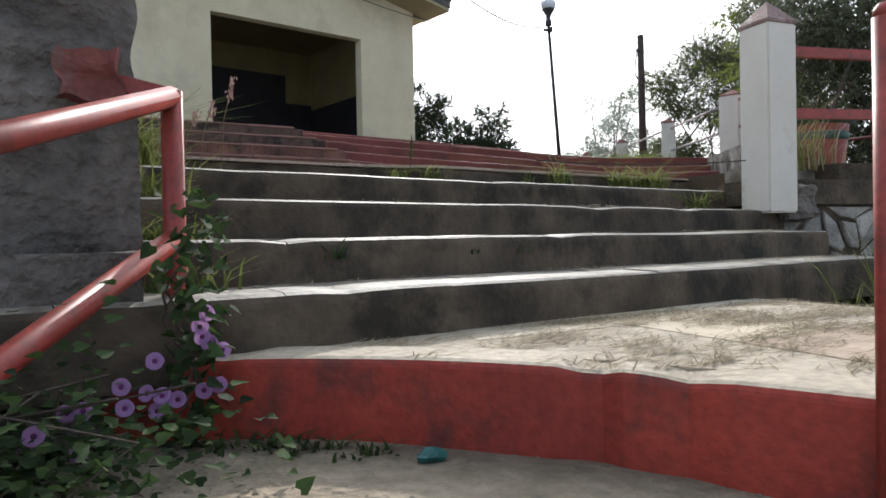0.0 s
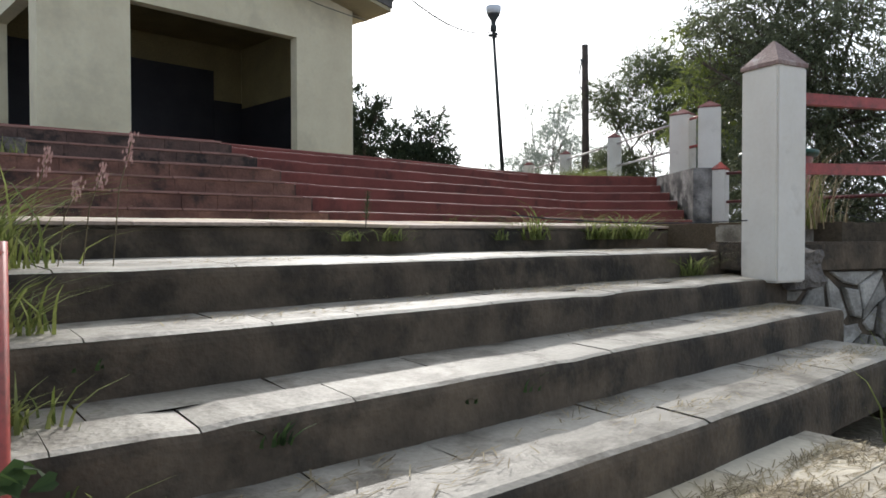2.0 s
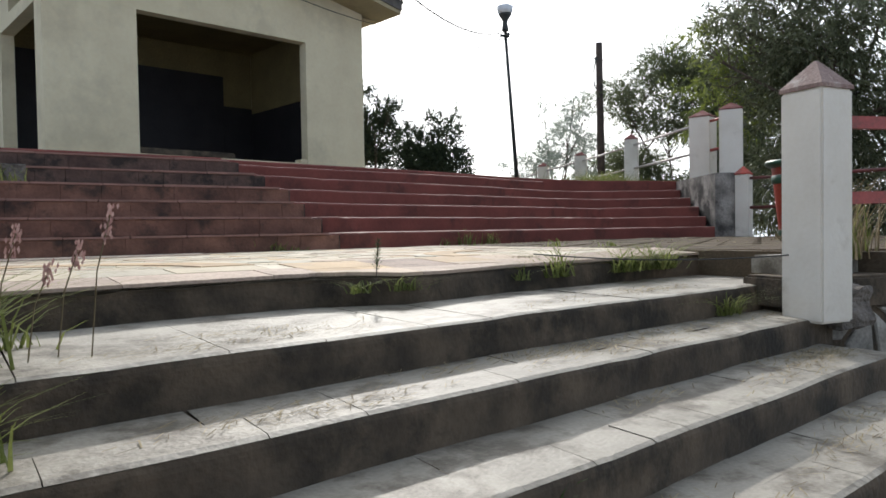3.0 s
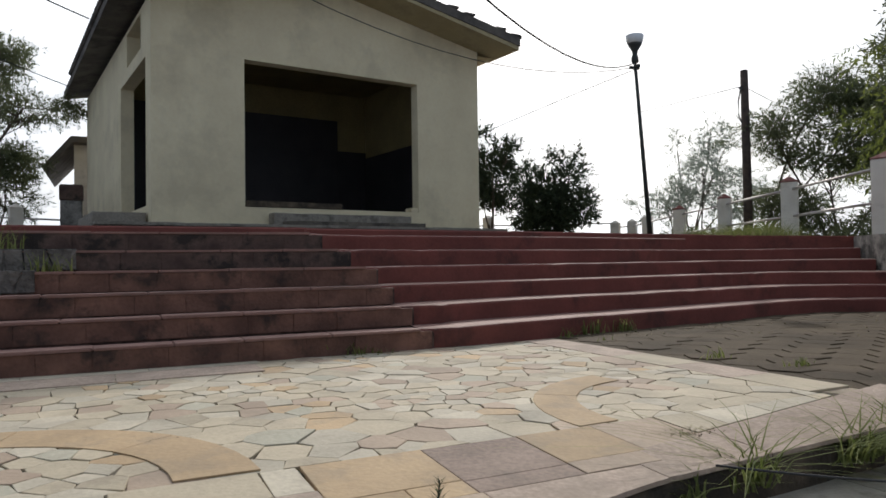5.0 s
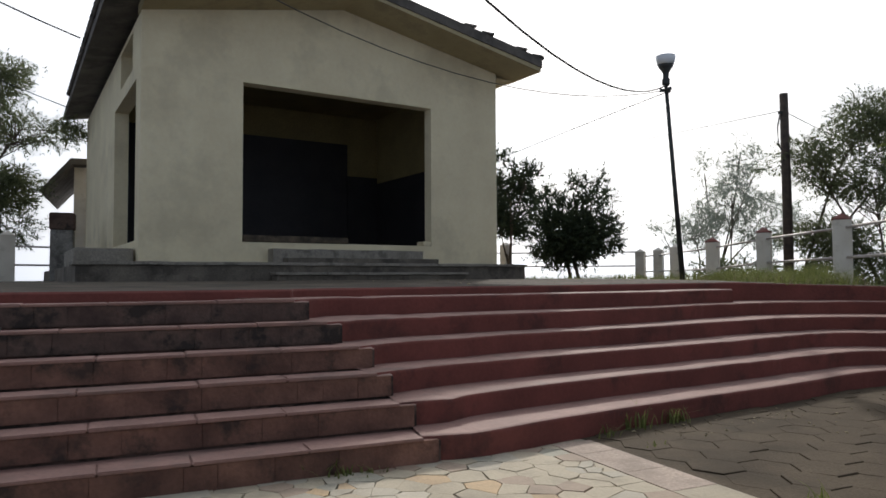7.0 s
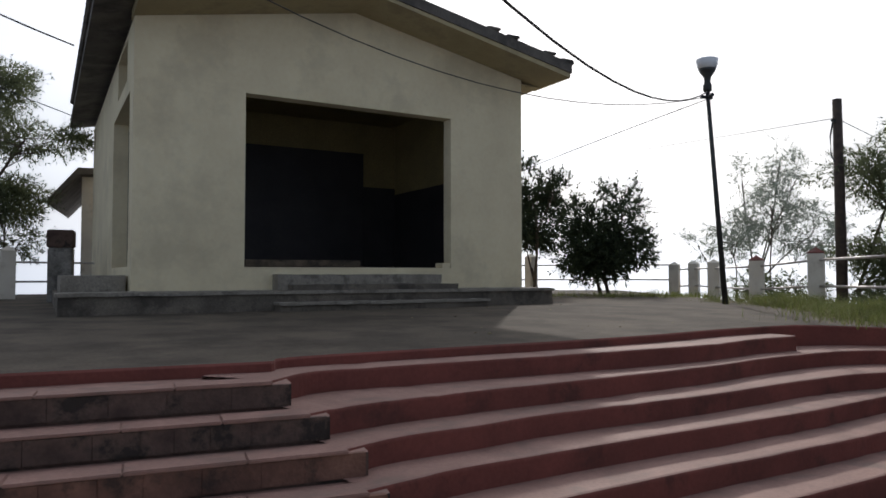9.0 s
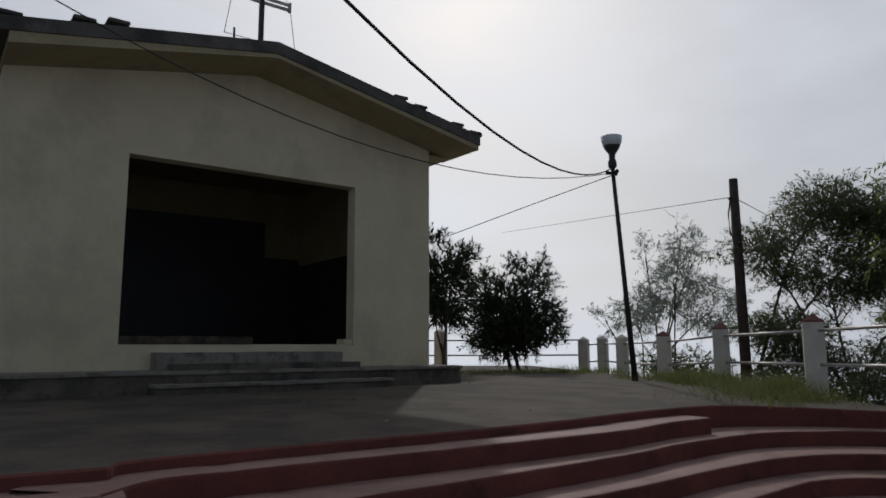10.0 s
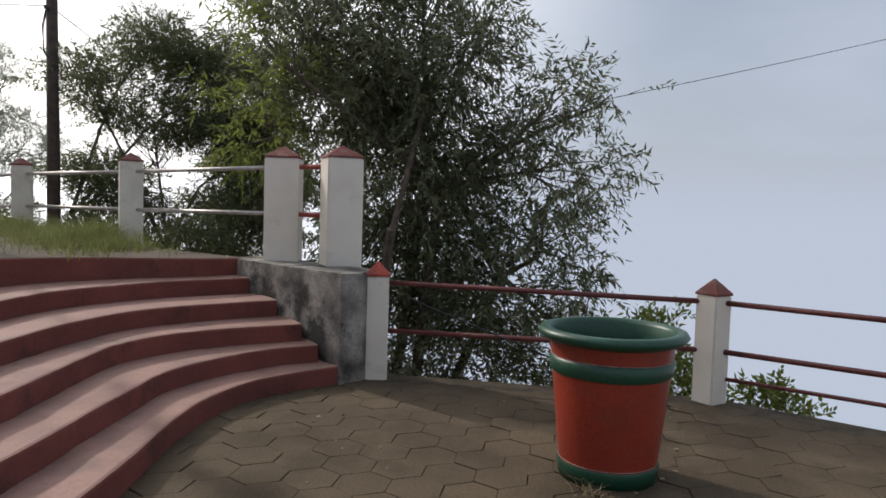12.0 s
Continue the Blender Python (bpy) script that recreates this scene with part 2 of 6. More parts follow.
M_SOIL = material("potting_soil", (0.06, 0.045, 0.03), (0.03, 0.024, 0.018), 12.0, 60, 0.95, 0.9)


def haze_glow(name):
    """The far valley, wholly lost in haze painted as emission: it glows like the sky's horizon above it."""
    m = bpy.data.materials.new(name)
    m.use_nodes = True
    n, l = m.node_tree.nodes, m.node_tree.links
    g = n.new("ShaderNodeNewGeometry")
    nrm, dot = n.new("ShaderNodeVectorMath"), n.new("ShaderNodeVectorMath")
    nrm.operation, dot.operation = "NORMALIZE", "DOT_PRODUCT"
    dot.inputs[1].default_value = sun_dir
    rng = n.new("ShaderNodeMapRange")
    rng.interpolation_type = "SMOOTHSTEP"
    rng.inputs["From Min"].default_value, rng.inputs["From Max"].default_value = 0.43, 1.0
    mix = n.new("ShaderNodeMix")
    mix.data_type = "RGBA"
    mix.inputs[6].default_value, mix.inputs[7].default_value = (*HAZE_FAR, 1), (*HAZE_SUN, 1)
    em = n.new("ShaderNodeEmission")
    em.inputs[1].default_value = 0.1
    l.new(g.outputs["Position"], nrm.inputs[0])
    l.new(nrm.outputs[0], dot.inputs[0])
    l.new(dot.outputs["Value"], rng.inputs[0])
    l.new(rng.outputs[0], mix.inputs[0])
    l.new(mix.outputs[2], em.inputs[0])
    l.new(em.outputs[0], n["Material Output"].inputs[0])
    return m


M_VALLEY = haze_glow("valley_haze_glow")
M_BARK = material("grey_bark", (0.13, 0.1, 0.075), (0.06, 0.048, 0.036), 9.0, 70, 0.95, 0.8)
M_LEAF_DARK = leaf_material("dark_long_leaves", (0.066, 0.078, 0.043), (0.2, 0.215, 0.12), 0.47, 0.43)
M_LEAF_YEL = leaf_material("yellow_green_leaves", (0.12, 0.15, 0.035), (0.24, 0.28, 0.07), 0.5)
M_LEAF_MID = leaf_material("feathery_leaves", (0.07, 0.088, 0.046), (0.185, 0.205, 0.108), 0.52)
# pale because the haze before the far tree is mixed into its leaves
M_LEAF_PALE = leaf_material("haze_tinted_leaves", (0.25, 0.28, 0.23), (0.4, 0.43, 0.37), 0.55)
M_LEAF_RND = leaf_material("small_round_leaves", (0.026, 0.038, 0.022), (0.065, 0.085, 0.042), 0.35)
M_GRASS = leaf_material("grass_blades", (0.1, 0.13, 0.03), (0.27, 0.29, 0.1), 0.5)
M_STRAW = leaf_material("dry_straw", (0.1, 0.075, 0.04), (0.4, 0.33, 0.2), 0.25)
M_VINE = leaf_material("bindweed_leaves", (0.016, 0.03, 0.01), (0.07, 0.115, 0.035), 0.35)
M_PETAL = leaf_material("violet_petals", (0.42, 0.22, 0.48), (0.58, 0.36, 0.62), 0.4)
M_EYE = material("dark_flower_throat", (0.16, 0.02, 0.14), (0.1, 0.015, 0.09), 30, 90, 0.7, 0.0)
M_PLUME = leaf_material("pink_grass_plumes", (0.3, 0.17, 0.155), (0.45, 0.31, 0.28), 0.4)


# ---- builders ----
def thing(name, label="", category="", group="", kind="", at=(0, 0, 0), turn=0.0):
    ob = new(name)
    ob.empty_display_size = 0.1
    ob.matrix_world = pose(*at, 0, 0, turn)
    return tagged(ob, label, category, group, kind)


def solid(name, bm, mat, smooth=False):
    me = bpy.data.meshes.new(name)
    bmesh.ops.recalc_face_normals(bm, faces=bm.faces)
    bm.to_mesh(me)
    bm.free()
    me.materials.append(mat)
    if smooth:
        me.shade_smooth()
    return me


def part(name, bm, mat, parent, label="", smooth=False, at=None):
    me = bm if isinstance(bm, bpy.types.Mesh) else solid(name, bm, mat, smooth)
    ob = new(name, me)
    ob.parent = parent
    if at is not None:
        ob.matrix_basis = at
    return tagged(ob, label)


def raw_mesh(name, verts, faces, mat):
    me = bpy.data.meshes.new(name)
    me.from_pydata([tuple(map(float, v)) for v in verts], [], [tuple(map(int, f)) for f in faces])
    me.materials.append(mat)
    me.update()
    return me


def box(x0, y0, z0, x1, y1, z1, bevel=0.0, bm=None):
    bm = bm or bmesh.new()
    got = bmesh.ops.create_cube(bm, size=1.0)["verts"]
    bmesh.ops.transform(bm, verts=got, matrix=Matrix.Translation(((x0 + x1) / 2, (y0 + y1) / 2, (z0 + z1) / 2)) @ Matrix.Diagonal((x1 - x0, y1 - y0, z1 - z0, 1)))
    if bevel:
        es = {e for v in got for e in v.link_edges}
        bmesh.ops.bevel(bm, geom=list(es), offset=bevel, segments=2, affect="EDGES", clamp_overlap=True)
    return bm


def prism(outline, z0, z1, bm=None, bevel=0.0):
    """An upright prism over a flat outline; z1 may be a function of x and y."""
    bm = bm or bmesh.new()
    top = (lambda x, y: z1) if not callable(z1) else z1
    lo = [bm.verts.new((x, y, z0)) for x, y in outline]
    hi = [bm.verts.new((x, y, top(x, y))) for x, y in outline]
    n = len(outline)
    cap = bm.faces.new(hi)
    bm.faces.new(lo[::-1])
    for i in range(n):
        bm.faces.new((lo[i], lo[(i + 1) % n], hi[(i + 1) % n], hi[i]))
    if bevel:
        bmesh.ops.bevel(bm, geom=list(cap.edges), offset=bevel, segments=2, affect="EDGES", clamp_overlap=True)
    return bm


def tube(points, radii, sides=8, bm=None, square=False):
    """A tapered tube through points, closed at both ends."""
    bm = bm or bmesh.new()
    pts = [Vector(p) for p in points]
    if not hasattr(radii, "__len__"):
        radii = [radii] * len(pts)
    rings = []
    for i, p in enumerate(pts):
        d = (pts[min(i + 1, len(pts) - 1)] - pts[max(i - 1, 0)]).normalized()
        u = d.cross(Vector((0, 0, 1)))
        u = u.normalized() if u.length > 1e-3 else Vector((1, 0, 0))
        v = u.cross(d)
        ph = math.pi / 4 if square else 0
        rings.append([bm.verts.new(p + (u * math.cos(ph + 2 * math.pi * k / sides) + v * math.sin(ph + 2 * math.pi * k / sides)) * radii[i]) for k in range(sides)])
    for a, b in zip(rings, rings[1:]):
        for k in range(sides):
            bm.faces.new((a[k], a[(k + 1) % sides], b[(k + 1) % sides], b[k]))
    bm.faces.new(rings[0][::-1])
    bm.faces.new(rings[-1])
    return bm


def lathe(profile, sides=40, bm=None):
    """A turned body from (radius, height) pairs; open at a radius above zero."""
    bm = bm or bmesh.new()
    rings = [[bm.verts.new((r * math.cos(2 * math.pi * k / sides), r * math.sin(2 * math.pi * k / sides), z)) for k in range(sides)] for r, z in profile]
    for a, b in zip(rings, rings[1:]):
        for k in range(sides):
            bm.faces.new((a[k], a[(k + 1) % sides], b[(k + 1) % sides], b[k]))
    if profile[0][0] < 0.3:
        bm.faces.new(rings[0][::-1])
    return bm


def smooth_line(pts, n=8):
    """Catmull-Rom through control points."""
    p = [2 * np.array(pts[0]) - np.array(pts[1])] + [np.array(q, float) for q in pts] + [2 * np.array(pts[-1]) - np.array(pts[-2])]
    out = []
    for i in range(1, len(p) - 2):
        for k in range(n):
            t = k / n
            out.append(0.5 * (2 * p[i] + (p[i + 1] - p[i - 1]) * t + (2 * p[i - 1] - 5 * p[i] + 4 * p[i + 1] - p[i + 2]) * t * t + (3 * p[i] - p[i - 1] - 3 * p[i + 1] + p[i + 2]) * t ** 3))
    out.append(p[-2])
    return [tuple(map(float, q)) for q in out]


def step_strip(front, back, z0, z1, nose=0.018, wave=0.006):
    """One step: riser along front, rounded nose, tread to back. Returns riser and tread bmeshes."""
    riser, tread = bmesh.new(), bmesh.new()
    r_rows, t_rows = [], []
    for (fx, fy), (bx, by) in zip(front, back):
        d = Vector((bx - fx, by - fy, 0))
        d = d.normalized() if d.length > 1e-4 else Vector((0, 1, 0))
        w = wave * noise.noise((fx * 2.1, fy * 2.1, z1 * 7))
        z = z1 + wave * 0.8 * noise.noise((fx * 1.7 + 9, fy * 1.7, z1 * 5))
        chip = max(0.0, noise.noise((fx * 6.3, fy * 6.3, z1 * 11)) - 0.28) * wave * 4
        z -= chip * 0.8
        w += chip
        f = Vector((fx, fy, 0)) + d * w
        pr = [(0.0, z0), (0.0, z - nose * 1.6), (0.0 + nose * 0.1, z - nose), (nose * 0.4, z - nose * 0.35)]
        r_rows.append([riser.verts.new((*(f + d * o).xy, h)) for o, h in pr])
        length = math.hypot(bx - fx, by - fy)
        tr = [(nose * 0.4, z - nose * 0.35), (nose * 1.3, z), (max(length, nose * 2), z + 0.004), (max(length, nose * 2), z0)]
        t_rows.append([tread.verts.new((*(f + d * o).xy, h)) for o, h in tr])
    for bm, rows in ((riser, r_rows), (tread, t_rows)):
        for a, b in zip(rows, rows[1:]):
            for k in range(len(a) - 1):
                bm.faces.new((a[k], a[k + 1], b[k + 1], b[k]))
    return riser, tread


# ---- plan ----
RISE = 0.163
LEFT_Y = lambda k: (7.12, 7.43, 7.71, 7.99, 8.28, 8.58, 9.0)[k - 1]
RED = {1: [(3.5, 7.17), (3.9, 7.12), (4.6, 7.27), (5.85, 7.47), (7.45, 7.68), (8.45, 7.87), (8.95, 7.9), (9.5, 7.79), (9.85, 7.57), (10.22, 7.26)],
       2: [(3.46, 7.48), (3.82, 7.46), (4.2, 7.6), (5.6, 7.83), (7.1, 8.01), (8.35, 8.19), (8.98, 8.25), (9.6, 8.06), (10.0, 7.8), (10.24, 7.53)],
       3: [(3.4, 7.76), (3.75, 7.87), (4.1, 7.97), (5.6, 8.19), (7.5, 8.43), (8.7, 8.67), (9.07, 8.7), (9.55, 8.53), (9.95, 8.2), (10.35, 7.73)],
       4: [(3.36, 8.04), (3.7, 8.2), (4.3, 8.32), (5.1, 8.49), (6.6, 8.66), (8.3, 8.97), (9.3, 9.0), (9.9, 8.78), (10.4, 8.36), (10.66, 8.1)],
       5: [(3.2, 8.33), (3.5, 8.47), (4.3, 8.65), (5.4, 8.82), (7.0, 9.09), (8.0, 9.35), (8.9, 9.5), (9.42, 9.52), (9.88, 9.37), (10.45, 9.06), (11.03, 8.56)],
       6: [(3.02, 8.63), (3.28, 8.93), (3.6, 9.02), (4.5, 9.1), (5.7, 9.19), (7.2, 9.36), (8.2, 9.63), (8.85, 9.72)]}
EDGE = [(3.08, 9.03), (3.3, 9.22), (4.6, 9.38), (5.85, 9.51), (7.0, 9.7), (7.8, 9.9), (8.7, 10.04), (9.5, 10.04), (10.2, 9.7), (10.64, 9.24), (11.0, 8.95), (11.35, 8.73)]
PLAZA = 1.05
TOP_LIP = [(-0.3, 3.84), (1.1, 3.9), (1.65, 3.93), (1.78, 3.92), (1.9, 3.81), (2.15, 3.75), (2.45, 3.75), (2.9, 3.84), (3.35, 3.87), (4.1, 3.92), (4.6, 3.94), (5.0, 3.96)]
GREY_Y = lambda g, x: 1.376 + 0.385 * g + 0.073 * x if g != 5 else float(np.interp(x, [p[0] for p in TOP_LIP], [p[1] for p in TOP_LIP]))
GREY_Z = lambda g: -0.785 + 0.15 * g


def lip_fall(y):
    """How far the landing has sunk towards its worn lip."""
    return 0.04 * min(max((4.43 - y) / 0.75, 0), 1)


def plaza_z(x, y):
    up = min(max((y - 9) / 5, 0), 1)
    down = min(max((x - 9.3) / 2, 0), 1)
    return PLAZA + 0.06 * up - 0.06 * down


# ---- ground: one sheet, a hilltop that falls to a hazy valley ----
def ground_z(x, y):
    r = math.hypot(x - 5, y - 11)
    inner = -0.985
    fall = max(0.0, r - 17)
    z = inner - 0.62 * fall
    east = max(0.0, x - 11.5)
    z = min(z, inner - 0.36 * east) if y < 26 else z
    return max(z, -130.0) + (0.03 * noise.noise((x * 1.3, y * 1.3, 0)) if r < 40 else 0)


radii = [0] + [0.6 * i for i in range(1, 40)] + [25, 27, 30, 34, 40, 50, 65, 90, 130, 200, 400, 900, 2000, 4500]
gv, gf = [(5, 11, ground_z(5, 11))], []
SEG = 72
for r in radii[1:]:
    for k in range(SEG):
        a = 2 * math.pi * k / SEG
        gx, gy = 5 + r * math.cos(a), 11 + r * math.sin(a)
        gv.append((gx, gy, ground_z(gx, gy)))
for k in range(SEG):
    gf.append((0, 1 + k, 1 + (k + 1) % SEG))
for i in range(len(radii) - 2):
    a, b = 1 + i * SEG, 1 + (i + 1) * SEG
    for k in range(SEG):
        gf.append((a + k, b + k, b + (k + 1) % SEG, a + (k + 1) % SEG))
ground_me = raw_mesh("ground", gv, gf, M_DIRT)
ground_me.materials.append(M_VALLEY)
# far faces take the glowing haze material in place of lit ground
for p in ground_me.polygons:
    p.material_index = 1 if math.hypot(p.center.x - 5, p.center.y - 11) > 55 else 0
tagged(new("ground", ground_me), "dry dirt hilltop falling to a valley with glowing painted haze", "ground", kind="structure")

# ---- terrace with the landing ----
TERRACE = [(-6, 4.36), (4.88, 4.36), (4.96, 3.9), (4.94, 2.77), (9.22, 1.58), (10.6, 4.0), (10.68, 7.1), (11.3, 8.8), (10.2, 9.4), (-6, 9.0)]
terrace = tagged(new("terrace", solid("terrace", prism(TERRACE, -1.1, -0.0085), M_JOINT)), "dirt bed under the paving of the landing", "terrace", kind="structure")

# ---- plaza ----
plaza_front = [(-9, 9.08)] + smooth_line(EDGE, 8)
plaza_bm = bmesh.new()
back_y = 27.0
rows = []
FENCE_X = lambda y: 11.9 + (y - 8.6) * 0.45
for i, (x, y) in enumerate(plaza_front):
    rows.append([plaza_bm.verts.new((x, y, plaza_z(x, y) - 0.35)), plaza_bm.verts.new((x, y, plaza_z(x, y) - 0.015)), plaza_bm.verts.new((x, y + 0.015, plaza_z(x, y)))]
                + [plaza_bm.verts.new((x + (FENCE_X(yy) - 11.9) * max(0, (x - 6) / 5.6), yy, plaza_z(x, yy))) for yy in (max(y, 10.3) + 0.2, 12, 14, 16, 19, 23, back_y)])
for a, b in zip(rows, rows[1:]):
    for k in range(len(a) - 1):
        plaza_bm.faces.new((a[k], a[k + 1], b[k + 1], b[k]))
plaza_me = solid("plaza_floor", plaza_bm, M_PLAZA)
plaza_me.materials.append(M_RED)
for p in plaza_me.polygons:
    if abs(p.normal.z) < 0.8:
        p.material_index = 1
tagged(new("plaza_floor", plaza_me), "stained brown cement floor with a red edge", "floor", kind="structure")

# ---- red curved stairs ----
red_stairs = thing("red_staircase", "wide curved stairs in worn red paint with pale dusty treads", "stairs", kind="structure")
curves = {k: smooth_line(v, 8) for k, v in RED.items()}
curves[7] = smooth_line(EDGE, 8)


def up_side(line, m):
    """The line moved m metres to its upper side."""
    out = []
    for i, q in enumerate(line):
        a, b = line[max(i - 1, 0)], line[min(i + 1, len(line) - 1)]
        d = math.hypot(b[0] - a[0], b[1] - a[1])
        out.append((q[0] - (b[1] - a[1]) / d * m, q[1] + (b[0] - a[0]) / d * m))
    return out


for k in range(1, 7):
    riser, tread = step_strip(curves[k], up_side(curves[k], 0.52), RISE * (k - 1) - 0.05, RISE * k)
    part("riser", riser, M_RED, red_stairs)
    part("tread", tread, M_REDTREAD, red_stairs, "pale dusty red tread")

# ---- older brick flight beside it ----
brick_stairs = thing("brick_staircase", "old flight of blackened red brick steps", "stairs", kind="structure")
for k in range(1, 7):
    end = RED[k][0][0] + 0.12
    xs = [-8 + (end + 8) * i / 40 for i in range(41)]
    front = [(x, LEFT_Y(k) + 0.018 + 0.01 * noise.noise((x * 0.7, k, 0))) for x in xs]
    back = [(x, LEFT_Y(k + 1) + 0.06) for x in xs]
    riser, tread = step_strip(front, back, RISE * (k - 1) - 0.05, RISE * k - 0.02)
    part("riser_core", riser, M_BRICKSOOT, brick_stairs)
    part("tread", tread, M_REDTREAD, brick_stairs, "dusty cement tread")

# ---- side wall at the end of the stairs ----
side_wall = tagged(new("wall_stairs_end", solid("wall_stairs_end", prism([(10.14, 7.3), (10.3, 7.14), (10.74, 7.1), (11.85, 8.75), (11.38, 8.98), (11.05, 8.55)], -0.4, 0.985, bevel=0.015), M_MOULD)),
                   "mouldy grey rendered end wall of the stairs", "wall", kind="structure")

# ---- grey stairs ----
grey_stairs = thing("grey_staircase", "cracked grey concrete steps with worn pale treads", "stairs", kind="structure")
joints = np.random.default_rng(9)
GREY_END = {1: 4.05, 2: 4.27, 3: 4.42, 4: 4.93, 5: 4.98}
NOTCH = lambda x: 0.11 * max(0.0, 1 - abs(x - 1.97) / 0.18) ** 0.4 if abs(x - 1.97) < 0.18 else 0.0
for g in range(1, 6):
    xs = [-0.3 + (GREY_END[g] + 0.3) * i / 48 for i in range(49)]
    bow = lambda x: 0.02 * math.sin((x + 0.3) * 1.4 + g)
    front = [(x, GREY_Y(g, x) + (bow(x) * 0.5 if g != 5 else NOTCH(x))) for x in xs]
    back = [(x, GREY_Y(g + 1, x) + 0.04) for x in xs]
    lift = -0.008 if g == 5 else 0
    riser, _t = step_strip(front, back, GREY_Z(g - 1) - 0.06, GREY_Z(g) + lift, nose=0.022, wave=0.008)
    _t.free()
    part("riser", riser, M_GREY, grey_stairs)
    k0 = 0
    while k0 < 48 and g < 5:
        k1 = min(48, k0 + joints.integers(2, 7))
        if 48 - k1 < 3:
            k1 = 48
        sub = list(range(k0, k1 + 1))
        skew = joints.uniform(-0.004, 0.004)
        fr = [front[q] for q in sub]
        bk = [(back[q][0] + skew, back[q][1]) for q in sub]
        fr[0], bk[0] = (fr[0][0] + 0.003, fr[0][1]), (bk[0][0] + 0.003, bk[0][1])
        if g < 4:
            bk = [((f[0] + b[0]) / 2, f[1] + 0.2) for f, b in zip(fr, bk)]
        _r, tread = step_strip(fr, bk, GREY_Z(g - 1) - 0.06, GREY_Z(g) + lift + joints.uniform(-0.002, 0.002), nose=0.022, wave=0.008)
        _r.free()
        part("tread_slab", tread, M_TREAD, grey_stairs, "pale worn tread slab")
        k0 = k1
    # a second row of slabs behind the nosing slabs
    k0 = 0
    while k0 < 48 and g < 4:
        k1 = min(48, k0 + joints.integers(3, 6))
        if 48 - k1 < 3:
            k1 = 48
        skew = joints.uniform(-0.012, 0.012)
        fr = [(front[q][0] + (0.003 if q == k0 else 0), front[q][1] + 0.203) for q in range(k0, k1 + 1)]
        bk = [(back[q][0] + skew + (0.003 if q == k0 else 0), back[q][1]) for q in range(k0, k1 + 1)]
        _r, tread = step_strip(fr, bk, GREY_Z(g) - 0.05, GREY_Z(g) + joints.uniform(-0.002, 0.001), nose=0.002, wave=0.002)
        _r.free()
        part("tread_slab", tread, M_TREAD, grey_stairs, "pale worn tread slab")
        k0 = k1
    bm = box(GREY_END[g] - 0.02, GREY_Y(g, GREY_END[g]) + 0.02, GREY_Z(0) - 0.2, GREY_END[g], GREY_Y(g + 1, GREY_END[g]) + 0.05, GREY_Z(g) - 0.006)
    part("end_face", bm, M_GREY, grey_stairs)

part("corner_block", prism([(4.2, 3.02), (4.94, 2.8), (4.94, 3.4), (4.2, 3.3)], -1.1, -0.345), M_GREY, grey_stairs)

# ---- platform with the red kerb ----
KERB = smooth_line([(-0.1, 1.93), (0.18, 1.87), (0.41, 1.74), (0.72, 1.51), (1.0, 1.19), (1.13, 0.94), (1.24, 0.67), (1.33, 0.3), (1.4, -0.2)], 6)
kerb_in = [(x + 0.1, y + 0.08) for x, y in KERB]
plat_out = kerb_in + [(2.68, -0.12), (2.75, 1.36), (2.8, 1.88), (2.8, 2.1), (-0.1, 2.1)]
platform = tagged(new("platform", solid("platform", prism(plat_out, -1.1, -0.785), M_PLATFORM)), "cement platform strewn with dry straw", "platform", kind="structure")
kr, kt = step_strip(KERB, [(x + 0.02, y + 0.015) for x, y in kerb_in], -1.12, -0.779, nose=0.014, wave=0.02)
kerb = thing("kerb", "scarlet painted kerb chipped along its edge", "kerb", kind="structure")
part("face", kr, M_KERB, kerb)
part("top", kt, M_PLATFORM, kerb, "dusty kerb top")

# ---- retaining wall of the terrace ----
ret_a, ret_b = Vector((4.28, 2.92, 0)), Vector((9.25, 1.58, 0))
rd = (ret_b - ret_a).normalized()
rn = Vector((rd.y, -rd.x, 0))
retaining = thing("retaining_wall", "rubble stone retaining wall with a dark cement cap", "wall", kind="structure")


def along(s, out, z):
    p = ret_a + rd * s + rn * out
    return (p.x, p.y, z)


def slab_along(s0, s1, o0, o1, z0, z1, bevel=0.01):
    return prism([along(s, o, 0)[:2] for s, o in ((s0, o0), (s0, o1), (s1, o1), (s1, o0))], z0, z1, bevel=bevel)


part("core", slab_along(0, 5.2, -0.35, 0.0, -1.2, -0.3), M_GREY, retaining)
part("cap", slab_along(-0.06, 5.25, -0.4, 0.05, -0.3, -0.13, 0.015), M_GREY, retaining, "sooty cement cap")
part("terrace_edge", slab_along(0.1, 5.2, -0.5, -0.2, -0.13, -0.02, 0.012), M_TREAD, retaining, "cement strip")

stub = box(-0.11, -0.12, -0.1, 0.11, 0.1, 0.12)
bmesh.ops.subdivide_edges(stub, edges=stub.edges[:], cuts=7, use_grid_fill=True)
for v in stub.verts:
    v.co += 0.035 * noise.noise_vector(v.co * 11)
part("rough_stub", stub, M_PIER, retaining, "broken concrete lump under the cap", at=pose(*along(0.2, 0.02, -0.3), 0, 0, -15))

